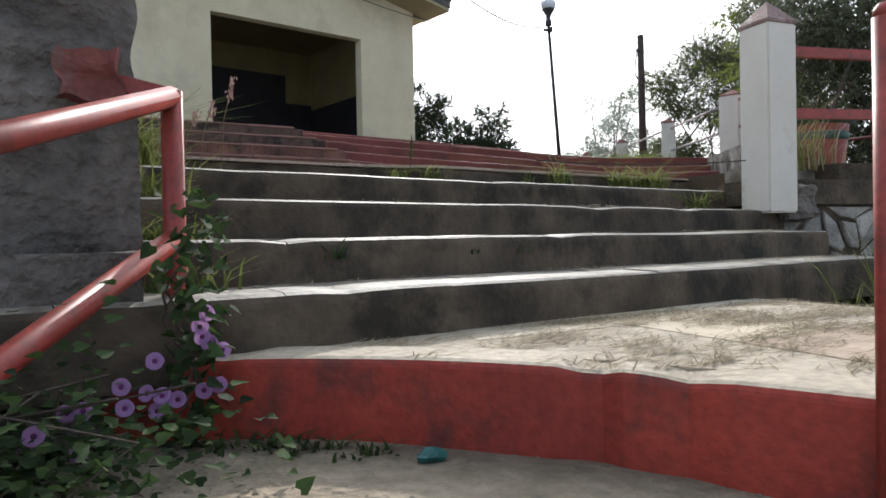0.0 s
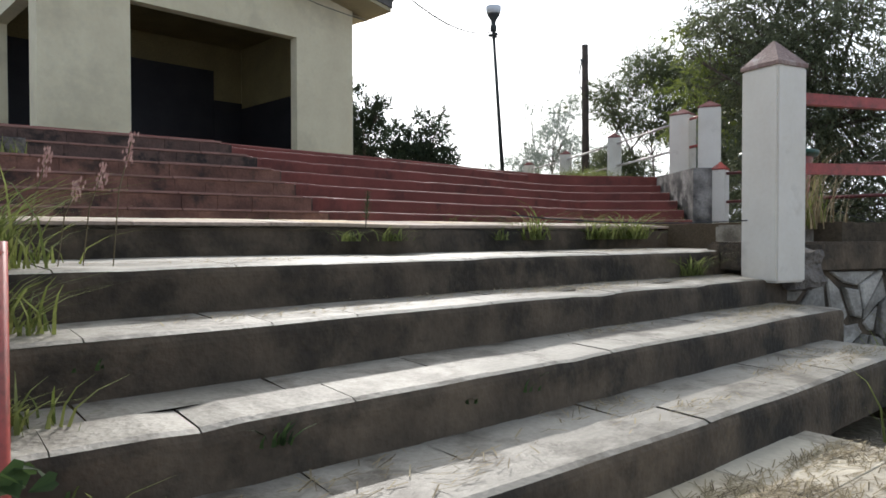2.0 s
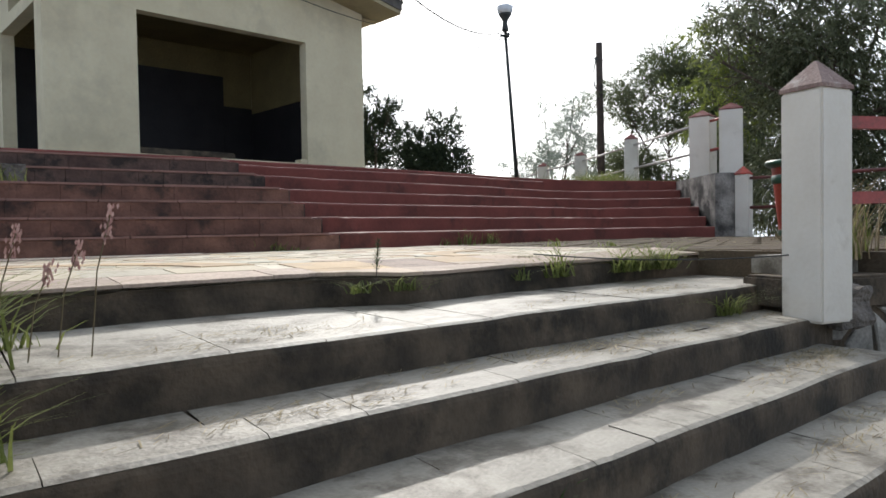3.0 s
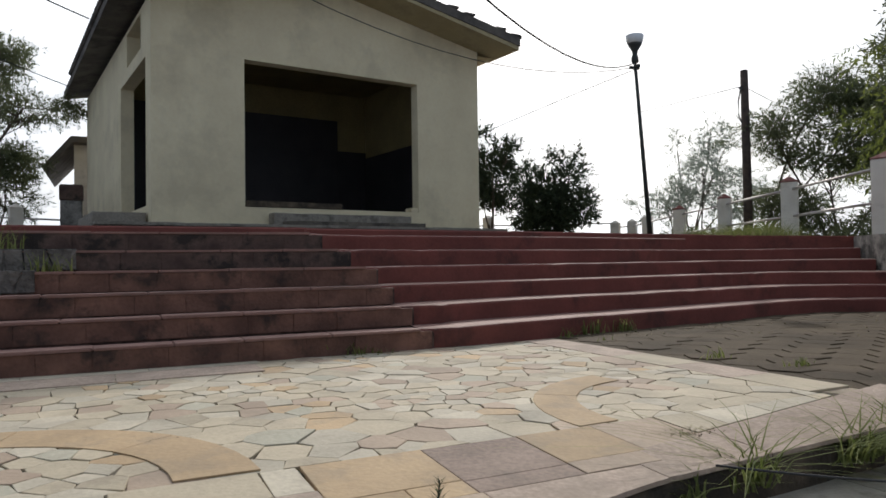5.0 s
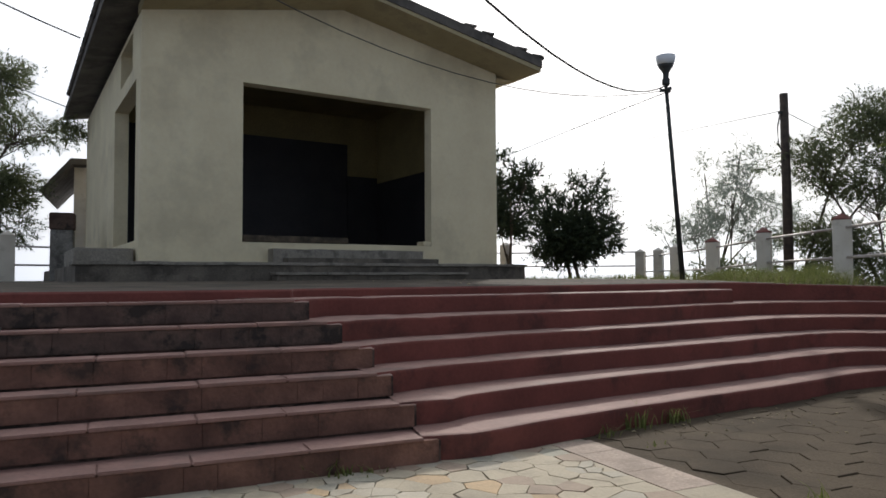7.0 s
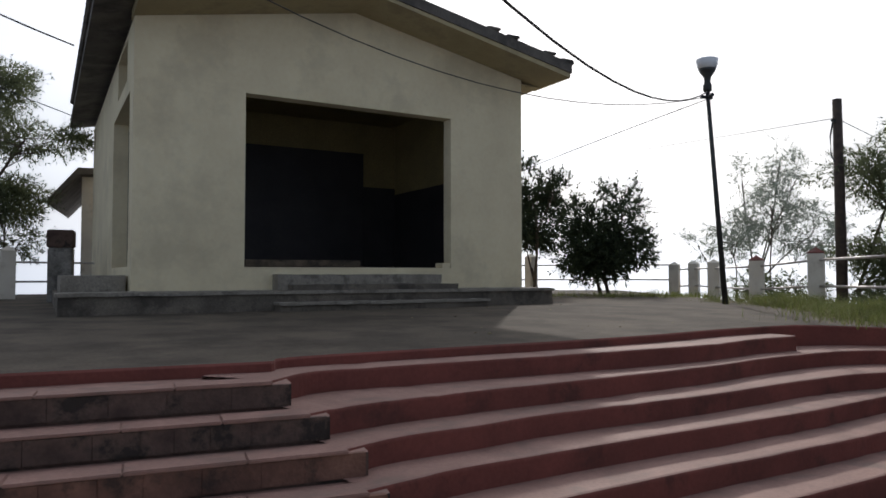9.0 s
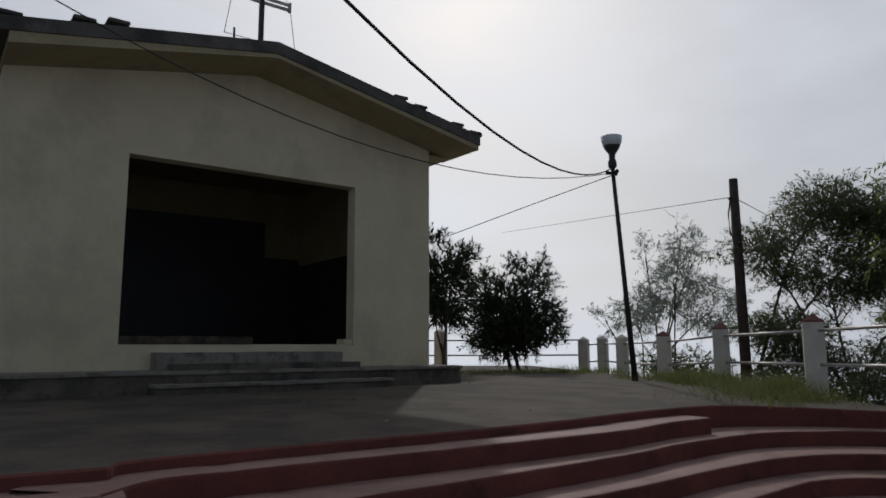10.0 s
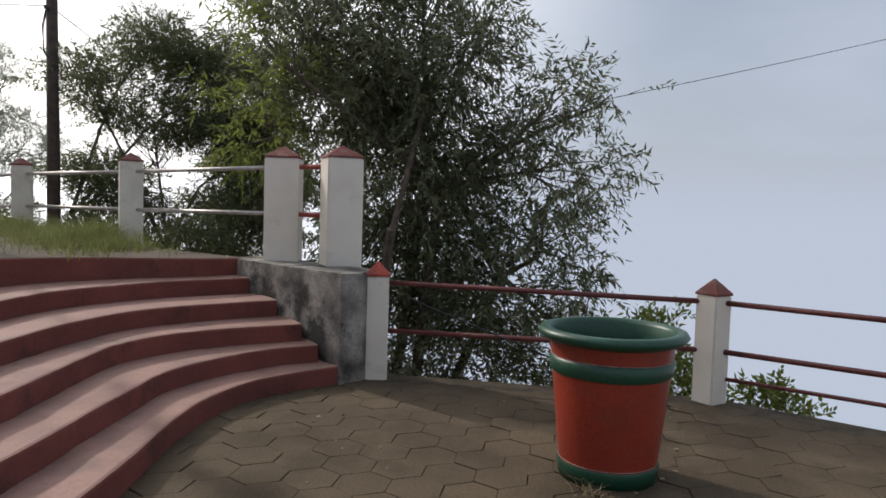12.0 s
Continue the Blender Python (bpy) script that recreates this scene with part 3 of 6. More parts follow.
# ---- posts ----
def post(name, x, y, z0, z1, side, turn, cap_h, label, group, cap_mat=None, over=0.003):
    ob = thing(name, label, "post", group, at=(x, y, z0), turn=turn)
    h, s = z1 - z0, side / 2
    part("shaft", box(-s, -s, 0, s, s, h - cap_h, 0.012), M_WHITE, ob)
    bm = bmesh.new()
    o = s + over
    lo = [bm.verts.new((sx * o, sy * o, h - cap_h)) for sx, sy in ((-1, -1), (1, -1), (1, 1), (-1, 1))]
    mid = [bm.verts.new((v.co.x, v.co.y, h - cap_h + 0.02)) for v in lo]
    top = [bm.verts.new((v.co.x * 0.06, v.co.y * 0.06, h)) for v in lo]
    bm.faces.new(lo[::-1])
    bm.faces.new(top)
    for a, b in ((lo, mid), (mid, top)):
        for i in range(4):
            bm.faces.new((a[i], a[(i + 1) % 4], b[(i + 1) % 4], b[i]))
    part("cap", bm, cap_mat or M_CAP, ob, "faded red pyramid cap")
    return ob


gate_pillar = post("gate_pillar", 4.285, 2.87, -0.36, 1.04, 0.25, -10, 0.165, "whitewashed gate pillar with a pointed pinkish cap", "gate pillars", M_CAPPALE)
post("end_post", 11.38, 8.34, 0.95, 2.2, 0.36, 13, 0.13, "thick white post with a red pointed cap on the end wall", "posts on the end wall")
post("end_post", 11.06, 7.6, 0.95, 2.19, 0.36, 31, 0.13, "thick white post with a red pointed cap on the end wall", "posts on the end wall")
post("terrace_post", 10.52, 7.06, -0.06, 1.08, 0.21, 13, 0.13, "slim white post with a bright red pointed cap", "terrace fence posts", M_KERB)
post("terrace_post", 10.49, 4.08, -0.06, 1.06, 0.21, 41, 0.14, "slim white post with a dark red pointed cap", "terrace fence posts")
post("terrace_post", 9.28, 1.62, -0.14, 1.05, 0.21, 20, 0.14, "slim white post with a dark red pointed cap", "terrace fence posts")
FENCE = [(12.75, 11.03, 2.2), (14.12, 13.8, 2.18), (14.62, 15.72, 2.08), (16.04, 18.49, 2.07), (17.25, 20.57, 2.08), (16.92, 21.04, 2.05)]
for i, (x, y, z) in enumerate(FENCE):
    post("fence_post", x, y, z - 1.22, z, 0.29, 36, 0.12, "stubby white fence post with a pointed cap", "plaza fence posts", M_WHITE if i > 2 else None)
BACK_FENCE = [(13.3, 23.4), (9.2, 25.6), (4.0, 25.6), (-0.75, 22.5), (-5, 21)]
for x, y in BACK_FENCE:
    post("fence_post", x, y, 1.0, 2.32, 0.3, 15, 0.13, "stubby white fence post with a pointed cap", "plaza fence posts", M_WHITE)


def railing(name, a, b, heights, radius, mat, label, sag=0.0):
    ob = thing(name, label, "railing")
    for h in heights:
        h0, h1 = h if isinstance(h, tuple) else (h, h)
        part("rail", tube([(a[0], a[1], h0), (b[0], b[1], h1)], radius, 8), mat, ob, smooth=True)
    return ob


def toward(a, b, m):
    d = math.hypot(b[0] - a[0], b[1] - a[1])
    return a[0] + (b[0] - a[0]) * m / d, a[1] + (b[1] - a[1]) * m / d


def span(a, b, gap_a, gap_b):
    return toward(a, b, gap_a), toward(b, a, gap_b)


posts_line = [(11.38, 8.34)] + [f[:2] for f in FENCE]
tops = [1.98] + [f[2] - 0.25 for f in FENCE]
for i in range(len(posts_line) - 1):
    a, b = posts_line[i], posts_line[i + 1]
    railing("railing", a, b, [(tops[i], tops[i + 1]), (tops[i] - 0.5, tops[i + 1] - 0.5)], 0.024, M_STEEL, "two bare steel rails between white posts")
railing("railing", (11.38, 8.34), (11.06, 7.6), [1.98, 1.48], 0.026, M_RAIL, "short red rails joining two white posts")
for a, b in zip([(16.92, 21.04)] + BACK_FENCE, BACK_FENCE):
    railing("railing", a, b, [1.95, 1.5], 0.024, M_STEEL, "two thin steel rails along the back of the plaza")
railing("railing", (10.52, 7.06), (10.49, 4.08), [(0.89, 0.86), (0.44, 0.44)], 0.024, M_RAILDARK, "two dark red rails along the terrace edge")
railing("railing", (10.49, 4.08), (9.28, 1.62), [(0.86, 0.84), (0.44, 0.42)], 0.024, M_RAILDARK, "two dark red rails along the terrace edge")
gate_fence = thing("railing", "two thick red steel beams above the retaining wall", "railing")
for z0, z1 in ((0.71, 0.84), (0.3, 0.42)):
    beam = tube([(4.38, 2.8, z0), (9.2, 1.65, z1)], 0.03, 4, square=True)
    for v in beam.verts:
        v.co.z += 0.012 * (1 if v.co.z > z0 + (z1 - z0) * (v.co.x - 4.38) / 4.82 else -1)
    part("rail", beam, M_RAIL, gate_fence)
railing("railing", (10.49, 4.0), (9.28, 1.72), [(0.2, 0.2)], 0.018, M_RAILDARK, "low red rail along the terrace edge")

# ---- chapel ----
BX0, BX1, BY0, BY1, BZ, EAVE, RIDGE = -1.65, 5.41, 0.0, 9.4, 1.42, 5.51, 6.2
OX0, OX1, OZ0, OZ1 = 0.0, 3.79, 1.78, 4.56
WT = 0.26
CHAPEL = dict(at=(3.64, 15.51, 0), turn=7.33)
chapel = thing("chapel", "open-fronted cream plastered chapel with a sooty gable roof", "building", **CHAPEL)
MIDX = (BX0 + BX1) / 2


def wall_with_opening(us, zs, t0, t1, along_x, peak=None):
    """One solid wall with an opening in its middle bay; us and zs are the four lines of the bays. peak: a gable above."""
    bm = bmesh.new()
    put = (lambda u, z: (u, t0, z)) if along_x else (lambda u, z: (t0, u, z))
    grid = [[bm.verts.new(put(u, z)) for z in zs] for u in us]
    for a in range(3):
        for b in range(3):
            if (a, b) != (1, 1):
                bm.faces.new((grid[a][b], grid[a + 1][b], grid[a + 1][b + 1], grid[a][b + 1]))
    if peak:
        bm.faces.new([grid[a][3] for a in range(4)] + [bm.verts.new(put(*peak))])
    got = bmesh.ops.extrude_face_region(bm, geom=bm.faces[:])["geom"]
    bmesh.ops.translate(bm, verts=[g for g in got if isinstance(g, bmesh.types.BMVert)], vec=(0, t1 - t0, 0) if along_x else (t1 - t0, 0, 0))
    return bm


FOOT = BZ - 0.35
part("front_wall", wall_with_opening((BX0, OX0, OX1, BX1), (FOOT, OZ0, OZ1, EAVE), BY0, BY0 + WT, True, (MIDX, RIDGE)), M_PLASTER, chapel)
part("back_wall", wall_with_opening((BX0, MIDX - 0.5, MIDX + 0.5, BX1), (FOOT, 2.6, 3.6, EAVE), BY1 - WT, BY1, True, (MIDX, RIDGE)), M_PLASTER, chapel)
SY0, SY1 = 0.5, 3.3
part("side_wall", wall_with_opening((BY0 + WT, SY0, SY1, BY1 - WT), (FOOT, OZ0, 4.5, 4.64), BX0, BX0 + WT, False), M_PLASTER, chapel)
part("side_wall", wall_with_opening((BY0 + WT, 0.95, 2.5, BY1 - WT), (4.64, 4.76, 5.42, EAVE), BX0, BX0 + WT, False), M_PLASTER, chapel, "wall above the side opening with a vent slot")
part("side_wall", box(BX1 - WT, BY0 + WT, FOOT, BX1, BY1 - WT, EAVE), M_PLASTER, chapel)
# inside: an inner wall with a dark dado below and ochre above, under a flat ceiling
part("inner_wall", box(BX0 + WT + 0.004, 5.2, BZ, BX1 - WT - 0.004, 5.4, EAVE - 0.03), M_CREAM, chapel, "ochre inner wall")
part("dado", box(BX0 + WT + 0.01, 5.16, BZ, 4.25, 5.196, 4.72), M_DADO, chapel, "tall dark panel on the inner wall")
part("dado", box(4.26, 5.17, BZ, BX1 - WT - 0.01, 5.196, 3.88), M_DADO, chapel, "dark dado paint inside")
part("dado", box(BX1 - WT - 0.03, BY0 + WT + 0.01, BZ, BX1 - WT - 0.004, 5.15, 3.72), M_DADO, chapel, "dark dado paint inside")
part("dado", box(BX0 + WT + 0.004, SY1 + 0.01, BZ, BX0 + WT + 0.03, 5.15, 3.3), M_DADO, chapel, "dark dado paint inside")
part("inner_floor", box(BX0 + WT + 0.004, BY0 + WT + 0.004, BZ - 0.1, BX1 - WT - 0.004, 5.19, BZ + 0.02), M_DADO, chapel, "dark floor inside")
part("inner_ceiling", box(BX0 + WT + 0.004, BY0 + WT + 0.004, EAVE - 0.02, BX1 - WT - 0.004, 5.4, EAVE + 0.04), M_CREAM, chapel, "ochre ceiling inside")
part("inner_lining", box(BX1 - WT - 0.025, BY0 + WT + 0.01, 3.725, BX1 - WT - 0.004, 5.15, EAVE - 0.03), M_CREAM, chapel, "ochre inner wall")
# sill blocks in the opening
part("sill", box(OX0 + 0.01, BY0 - 0.02, OZ0 + 0.002, 1.98, BY0 + WT, 1.9, 0.012), M_GREY, chapel, "raised cement sill")
part("sill", box(3.6, BY0 - 0.01, OZ0 + 0.002, OX1 - 0.01, BY0 + WT, 1.87, 0.012), M_PLASTER, chapel, "plastered sill stub")
# roof slabs
RX, RF, RB, RT = 0.55, 0.9, 0.5, 0.19
slope = (RIDGE - EAVE) / (MIDX - BX0)


def roof_slab(side):
    bm = bmesh.new()
    x_e = BX0 - RX if side < 0 else BX1 + RX
    z_e = EAVE - slope * RX
    tilt = 0.1 if side < 0 else 0.03
    rows_ = []
    for y in np.linspace(BY0 - RF, BY1 + RB, 12):
        w = 0.012 * noise.noise((0, y, side))
        rows_.append([bm.verts.new(c) for c in ((MIDX, y, RIDGE + 0.07), (x_e + w, y, z_e + tilt + 0.07), (x_e + w, y, z_e + tilt + RT + 0.07), (MIDX, y, RIDGE + RT + 0.07))])
    for a, b in zip(rows_, rows_[1:]):
        for k in range(4):
            bm.faces.new((a[k], a[(k + 1) % 4], b[(k + 1) % 4], b[k]))
    bm.faces.new(rows_[0])
    bm.faces.new(rows_[-1][::-1])
    return bm


for s in (-1, 1):
    roof = part("roof", roof_slab(s), M_ROOF, chapel, "sooty concrete roof slab")
    x_e, z_e = (BX0 - RX, EAVE - slope * RX + 0.1) if s < 0 else (BX1 + RX, EAVE - slope * RX + 0.03)
    n_t = 26 if s < 0 else 8
    for i in range(n_t):
        y = BY0 - RF + i * 0.33
        part("edge_tile", tube([(x_e + 0.02 * s, y + 0.02, z_e + RT + 0.1), (x_e + 0.02 * s, y + 0.29, z_e + RT + 0.095)], [0.05, 0.058], 7), M_ROOF, roof)
    for i in range(5):
        x = x_e - s * (0.1 + i * 0.42)
        zz = z_e + RT + 0.095 + slope * (0.1 + i * 0.42)
        if i != 2:
            part("edge_tile", box(x - 0.14, BY0 - RF + 0.0, zz - 0.02, x + 0.14, BY0 - RF + 0.3, zz + 0.03, 0.01), M_ROOF, roof)
# cream painted undersides of the front and right overhangs, their shade put into the colour
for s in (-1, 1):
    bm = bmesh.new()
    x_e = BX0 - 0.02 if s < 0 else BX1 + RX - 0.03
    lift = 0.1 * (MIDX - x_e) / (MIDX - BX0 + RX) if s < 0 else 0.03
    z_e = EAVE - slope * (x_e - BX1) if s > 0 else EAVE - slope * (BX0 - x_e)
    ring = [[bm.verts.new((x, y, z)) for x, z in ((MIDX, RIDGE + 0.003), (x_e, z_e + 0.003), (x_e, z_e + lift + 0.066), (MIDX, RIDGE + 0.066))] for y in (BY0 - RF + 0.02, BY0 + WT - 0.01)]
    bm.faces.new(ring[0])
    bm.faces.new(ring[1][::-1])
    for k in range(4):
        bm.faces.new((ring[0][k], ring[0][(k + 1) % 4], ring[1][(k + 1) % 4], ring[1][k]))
    part("soffit", bm, M_SOFFIT, chapel, "cream painted underside of the roof, shade in its colour")
part("soffit", box(BX1 + 0.004, BY0, EAVE - 0.09, BX1 + RX - 0.05, BY1, EAVE - 0.07), M_SOFFIT, chapel, "cream painted underside of the roof, shade in its colour")
# plinth and steps
plinth = thing("plinth", "low mossy cement plinth round the chapel", "plinth", kind="structure", **CHAPEL)


def worn(bm, cuts, amount, rate):
    """Rough, chipped edges on a block."""
    bmesh.ops.subdivide_edges(bm, edges=[e for e in bm.edges if e.calc_length() > 0.5], cuts=cuts, use_grid_fill=True)
    for v in bm.verts:
        v.co += amount * noise.noise_vector(v.co * rate)
    return bm


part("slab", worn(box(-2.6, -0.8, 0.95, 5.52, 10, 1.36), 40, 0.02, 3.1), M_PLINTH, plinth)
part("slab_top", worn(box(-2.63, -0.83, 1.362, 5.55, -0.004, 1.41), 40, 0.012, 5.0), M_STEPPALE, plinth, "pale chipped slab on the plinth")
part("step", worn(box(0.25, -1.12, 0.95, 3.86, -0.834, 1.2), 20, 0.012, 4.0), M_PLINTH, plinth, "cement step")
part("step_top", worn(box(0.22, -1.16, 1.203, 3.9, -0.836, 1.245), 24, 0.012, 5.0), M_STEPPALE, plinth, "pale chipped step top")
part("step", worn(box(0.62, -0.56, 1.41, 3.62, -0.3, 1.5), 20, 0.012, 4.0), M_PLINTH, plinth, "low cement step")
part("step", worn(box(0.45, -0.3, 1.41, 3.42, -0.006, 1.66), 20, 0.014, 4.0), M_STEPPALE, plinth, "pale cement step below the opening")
part("bench", worn(box(-2.55, 0.3, 1.36, -1.68, 2.6, 1.64), 8, 0.015, 4.0), M_STEPPALE, plinth, "low cement bench")

# ---- roof cross ----
cross = thing("roof_cross", "double-barred steel cross with guy wires on the ridge", "cross", at=(5.56, 15.76, RIDGE + 0.33), turn=7.33)
part("upright", tube([(0, 0, 0), (0, 0, 1.95)], 0.05, 4, square=True), M_DARKMETAL, cross)
for dz in (-0.035, 0.055):
    part("arm", tube([(-0.52, 0, 1.02 + dz), (0.5, 0, 1.02 + dz)], 0.03, 4, square=True), M_STEEL, cross)
for x in (-0.52, 0.5):
    part("arm_end", box(x - 0.025, -0.03, 0.94, x + 0.025, 0.03, 1.12, 0.008), M_STEEL, cross)
for x in (-0.62, 0.62):
    part("wire", tube([(x, 0, 0.28), (x * 0.82, 0, 1.02), (0.02, 0, 1.9)], 0.006, 5), M_CABLE, cross)
part("wire", tube([(-0.62, 0, 0.28), (0.62, 0, 0.28)], 0.006, 5), M_CABLE, cross)
part("stub", tube([(-0.42, 0.1, -0.12), (-0.42, 0.1, 0.45)], 0.02, 6), M_DARKMETAL, cross)

# ---- lamp post ----
LAMP_BASE, LAMP_TOP = Vector((12.7, 14.68, 1.0)), Vector((12.44, 14.87, 5.98))
lamp = thing("street_lamp", "dark leaning lamp post with a milky bowl head", "street lamp", at=LAMP_BASE)
top = LAMP_TOP - LAMP_BASE
part("pole", tube([(0, 0, 0), top * 0.5, top * 0.86], [0.06, 0.046, 0.04], 10), M_DARKMETAL, lamp, smooth=True)
part("base_plate", lathe([(0.14, 0.0), (0.14, 0.03), (0.08, 0.05), (0.02, 0.06)], 14), M_DARKMETAL, lamp)
head_at = Matrix.Translation(top * 0.86)
part("neck", lathe([(0.05, 0.0), (0.085, 0.04), (0.085, 0.14), (0.06, 0.2), (0.07, 0.3), (0.15, 0.42), (0.17, 0.47), (0.01, 0.471)], 20), M_DARKMETAL, lamp, smooth=True, at=head_at)
part("bowl", lathe([(0.172, 0.47), (0.2, 0.56), (0.215, 0.66), (0.19, 0.672), (0.05, 0.675), (0.01, 0.676)], 24), M_LAMP, lamp, "milky glass bowl", smooth=True, at=head_at)
for k in range(3):
    a = 2.1 * k + 0.4
    part("insulator", tube([(0, 0, 0), (0.14 * math.cos(a), 0.14 * math.sin(a), 0.02)], [0.03, 0.045], 7), M_DARKMETAL, lamp, at=Matrix.Translation(top * 0.84))

# ---- utility pole ----
POLE = Vector((15.42, 14.3, 0.1))
pole = thing("utility_pole", "short tarred wooden utility pole", "utility pole", at=POLE)
part("shaft", tube([(0.05, 0, -3.0), (0.03, 0, 2.5), (0.0, 0, 5.2)], [0.13, 0.105, 0.09], 10), M_WOOD, pole, smooth=True)
part("bracket", box(-0.16, -0.03, 4.72, 0.1, 0.03, 4.78), M_DARKMETAL, pole)
part("wire_loop", tube([(-0.14, 0, 4.7), (-0.22, 0, 4.4), (-0.2, 0, 4.0), (-0.1, 0, 3.9)], 0.018, 6), M_CABLE, pole)


# ---- cables ----
def cable(a, b, sag, radius, label="thin sagging black cable against the sky"):
    a, b = Vector(a), Vector(b)
    pts = [a.lerp(b, t) - Vector((0, 0, sag * 4 * t * (1 - t))) for t in np.linspace(0, 1, 18)]
    ob = new("cable", solid("cable", tube(pts, radius, 6), M_CABLE, True))
    return tagged(ob, label, "cable", "cables")


knot = LAMP_BASE + top * 0.855
KX, KY = knot.x, knot.y


def hung(z, az, a, b, length, radius, label="thin sagging black cable against the sky"):
    """A cable that leaves the lamp post at a heading, with its fall a and its sag b."""
    c, s = math.cos(radians(az)), math.sin(radians(az))
    pts = [(KX + c * q, KY + s * q, z + a * q + b * q * q) for q in np.linspace(0, length, 26)]
    return tagged(new("cable", solid("cable", tube(pts, radius, 6), M_CABLE, True)), label, "cable", "cables")


hung(5.3, 218, -0.335, 0.0185, 24, 0.013)
hung(5.15, 116, -0.204, -0.003, 7.6, 0.009)
hung(5.2, 192, -0.278, 0.0296, 18, 0.008)
cable(POLE + Vector((-0.15, 0, 4.78)), (27, 40, 8.8), 0.0, 0.008)
cable(POLE + Vector((0.05, 0, 4.78)), (30, 14, 3.0), 0.6, 0.008)
cable((1.0, 17.5, 5.6), (-9, 13, 10.8), 0.8, 0.014)
cable((0.4, 23.5, 5.6), (-14, 24, 13), 0.6, 0.013)
cable((18.9, -2.4, 5.5), (14.6, 4.9, 3.2), 0.04, 0.006)
cable((10.6, 6.8, 0.75), (9.2, -1.2, -1.5), 0.1, 0.007, "thin slack wire outside the terrace fence")

cable((4.2, 2.95, 0.0), (3.0, 3.72, 0.03), 0.03, 0.004, "pale cord strung from the gate pillar over the top step")

# ---- flower pot ----
def pot_at(x, y, z, label):
    ob = thing("flower_pot", label, "flower pot", "painted pots", at=(x, y, z))
    rad = lambda h: 0.275 + (0.36 - 0.275) * (h - 0.02) / 0.86
    body = [(rad(h), h) for h in (0.0, 0.1, 0.25, 0.4, 0.55, 0.7, 0.86)]
    part("body", lathe([(0.02, 0.0)] + body), M_POTRED, ob, smooth=True)
    part("foot_band", lathe([(rad(0.0) + 0.006, 0.002), (rad(0.1) + 0.012, 0.1), (rad(0.13) + 0.004, 0.112)]), M_POTGREEN, ob, "dark green foot band", smooth=True)
    part("band", lathe([(rad(0.66) + 0.002, 0.655), (rad(0.66) + 0.014, 0.668), (rad(0.74) + 0.014, 0.742), (rad(0.74) + 0.002, 0.755)]), M_POTGREEN, ob, "dark green painted band", smooth=True)
    for h in (0.116, 0.757):
        part("stripe", lathe([(rad(h), h - 0.002), (rad(h) + 0.003, h), (rad(h) + 0.003, h + 0.003), (rad(h), h + 0.004)]), M_CAPPALE, ob, "thin pale stripe above a band", smooth=True)
    part("rim", lathe([(rad(0.84), 0.845), (0.395, 0.86), (0.42, 0.878), (0.428, 0.9), (0.418, 0.922), (0.39, 0.93), (0.362, 0.925), (0.35, 0.9), (0.34, 0.8), (0.335, 0.72)]), M_POTGREEN, ob, "thick rolled green rim", smooth=True)
    part("soil", lathe([(0.345, 0.735), (0.2, 0.76), (0.02, 0.765)], 28), M_SOIL, ob, "dark soil")
    return ob


pot = pot_at(8.54, 5.08, -0.004, "orange-red flower pot with green bands and rolled green rim")
pot.scale = (1.045, 1.045, 0.98)

# ---- gate rails ----
gate_rail = thing("handrail", "red square-tube handrail embedded in the concrete pier", "handrail")
TOPP = (0.353, 1.949, -0.11)
SQ = 0.029
part("rail", tube([(0.08, 2.12, -0.048), (0.154, 2.034, -0.053), TOPP], SQ, 4, square=True), M_RAIL, gate_rail)
part("rail", tube([TOPP, (-0.042, 1.458, -0.313), (-0.687, 0.678, -0.647)], SQ, 8), M_RAIL, gate_rail, smooth=True)
part("rail", tube([(0.353, 1.949, -0.483), (-0.042, 1.469, -0.714), (-0.576, 0.814, -1.121)], SQ, 8), M_RAIL, gate_rail, smooth=True)
part("post", tube([(0.353, 1.949, -1.05), (0.353, 1.949, -0.095)], SQ, 8), M_RAIL, gate_rail, smooth=True)
gate_post = thing("gate_post", "red steel gate post with a rounded top", "post", at=(1.222, 0.606, -1.05))
part("shaft", tube([(0, 0, 0), (0, 0, 0.9)], 0.021, 14), M_RAIL, gate_post, smooth=True)
part("knob", lathe([(0.021, 0.9), (0.018, 0.914), (0.011, 0.923), (0.002, 0.926)], 14), M_RAIL, gate_post, smooth=True)
part("foot", lathe([(0.05, 0), (0.05, 0.012), (0.026, 0.02)], 14), M_RAIL, gate_post)

# ---- concrete pier at the foot of the steps ----
bm = bmesh.new()
bmesh.ops.create_grid(bm, x_segments=60, y_segments=60, size=0.5)
bmesh.ops.transform(bm, verts=bm.verts, matrix=pose(0, 0, 0, 90, 0, 0))
for v in bm.verts:
    x, z = v.co.x + 0.5, v.co.z + 0.5
    d = 0.03 * noise.noise((x * 5, z * 6, 2)) + 0.022 * noise.noise((x * 17, z * 17, 5)) + 0.006 * noise.noise((x * 50, z * 50, 7))
    v.co = Vector((0.25 - 1.9 + 1.9 * x + (0.025 * noise.noise((z * 12, 1, 3)) if x > 0.98 else 0) + 0.03 * (1 - z), 2.0 + d, -0.52 + 1.7 * z))
front_edges = [e for e in bm.edges if e.is_boundary]
ext = bmesh.ops.extrude_edge_only(bm, edges=front_edges)
for v in [g for g in ext["geom"] if isinstance(g, bmesh.types.BMVert)]:
    v.co.y += 1.1
pier = thing("pier", "rough mouldy concrete pier beside the steps", "pier", kind="structure")
part("block", bm, M_PIER, pier)
bm = box(-1.6, 1.86, -1.1, 0.27, 3.1, -0.52)
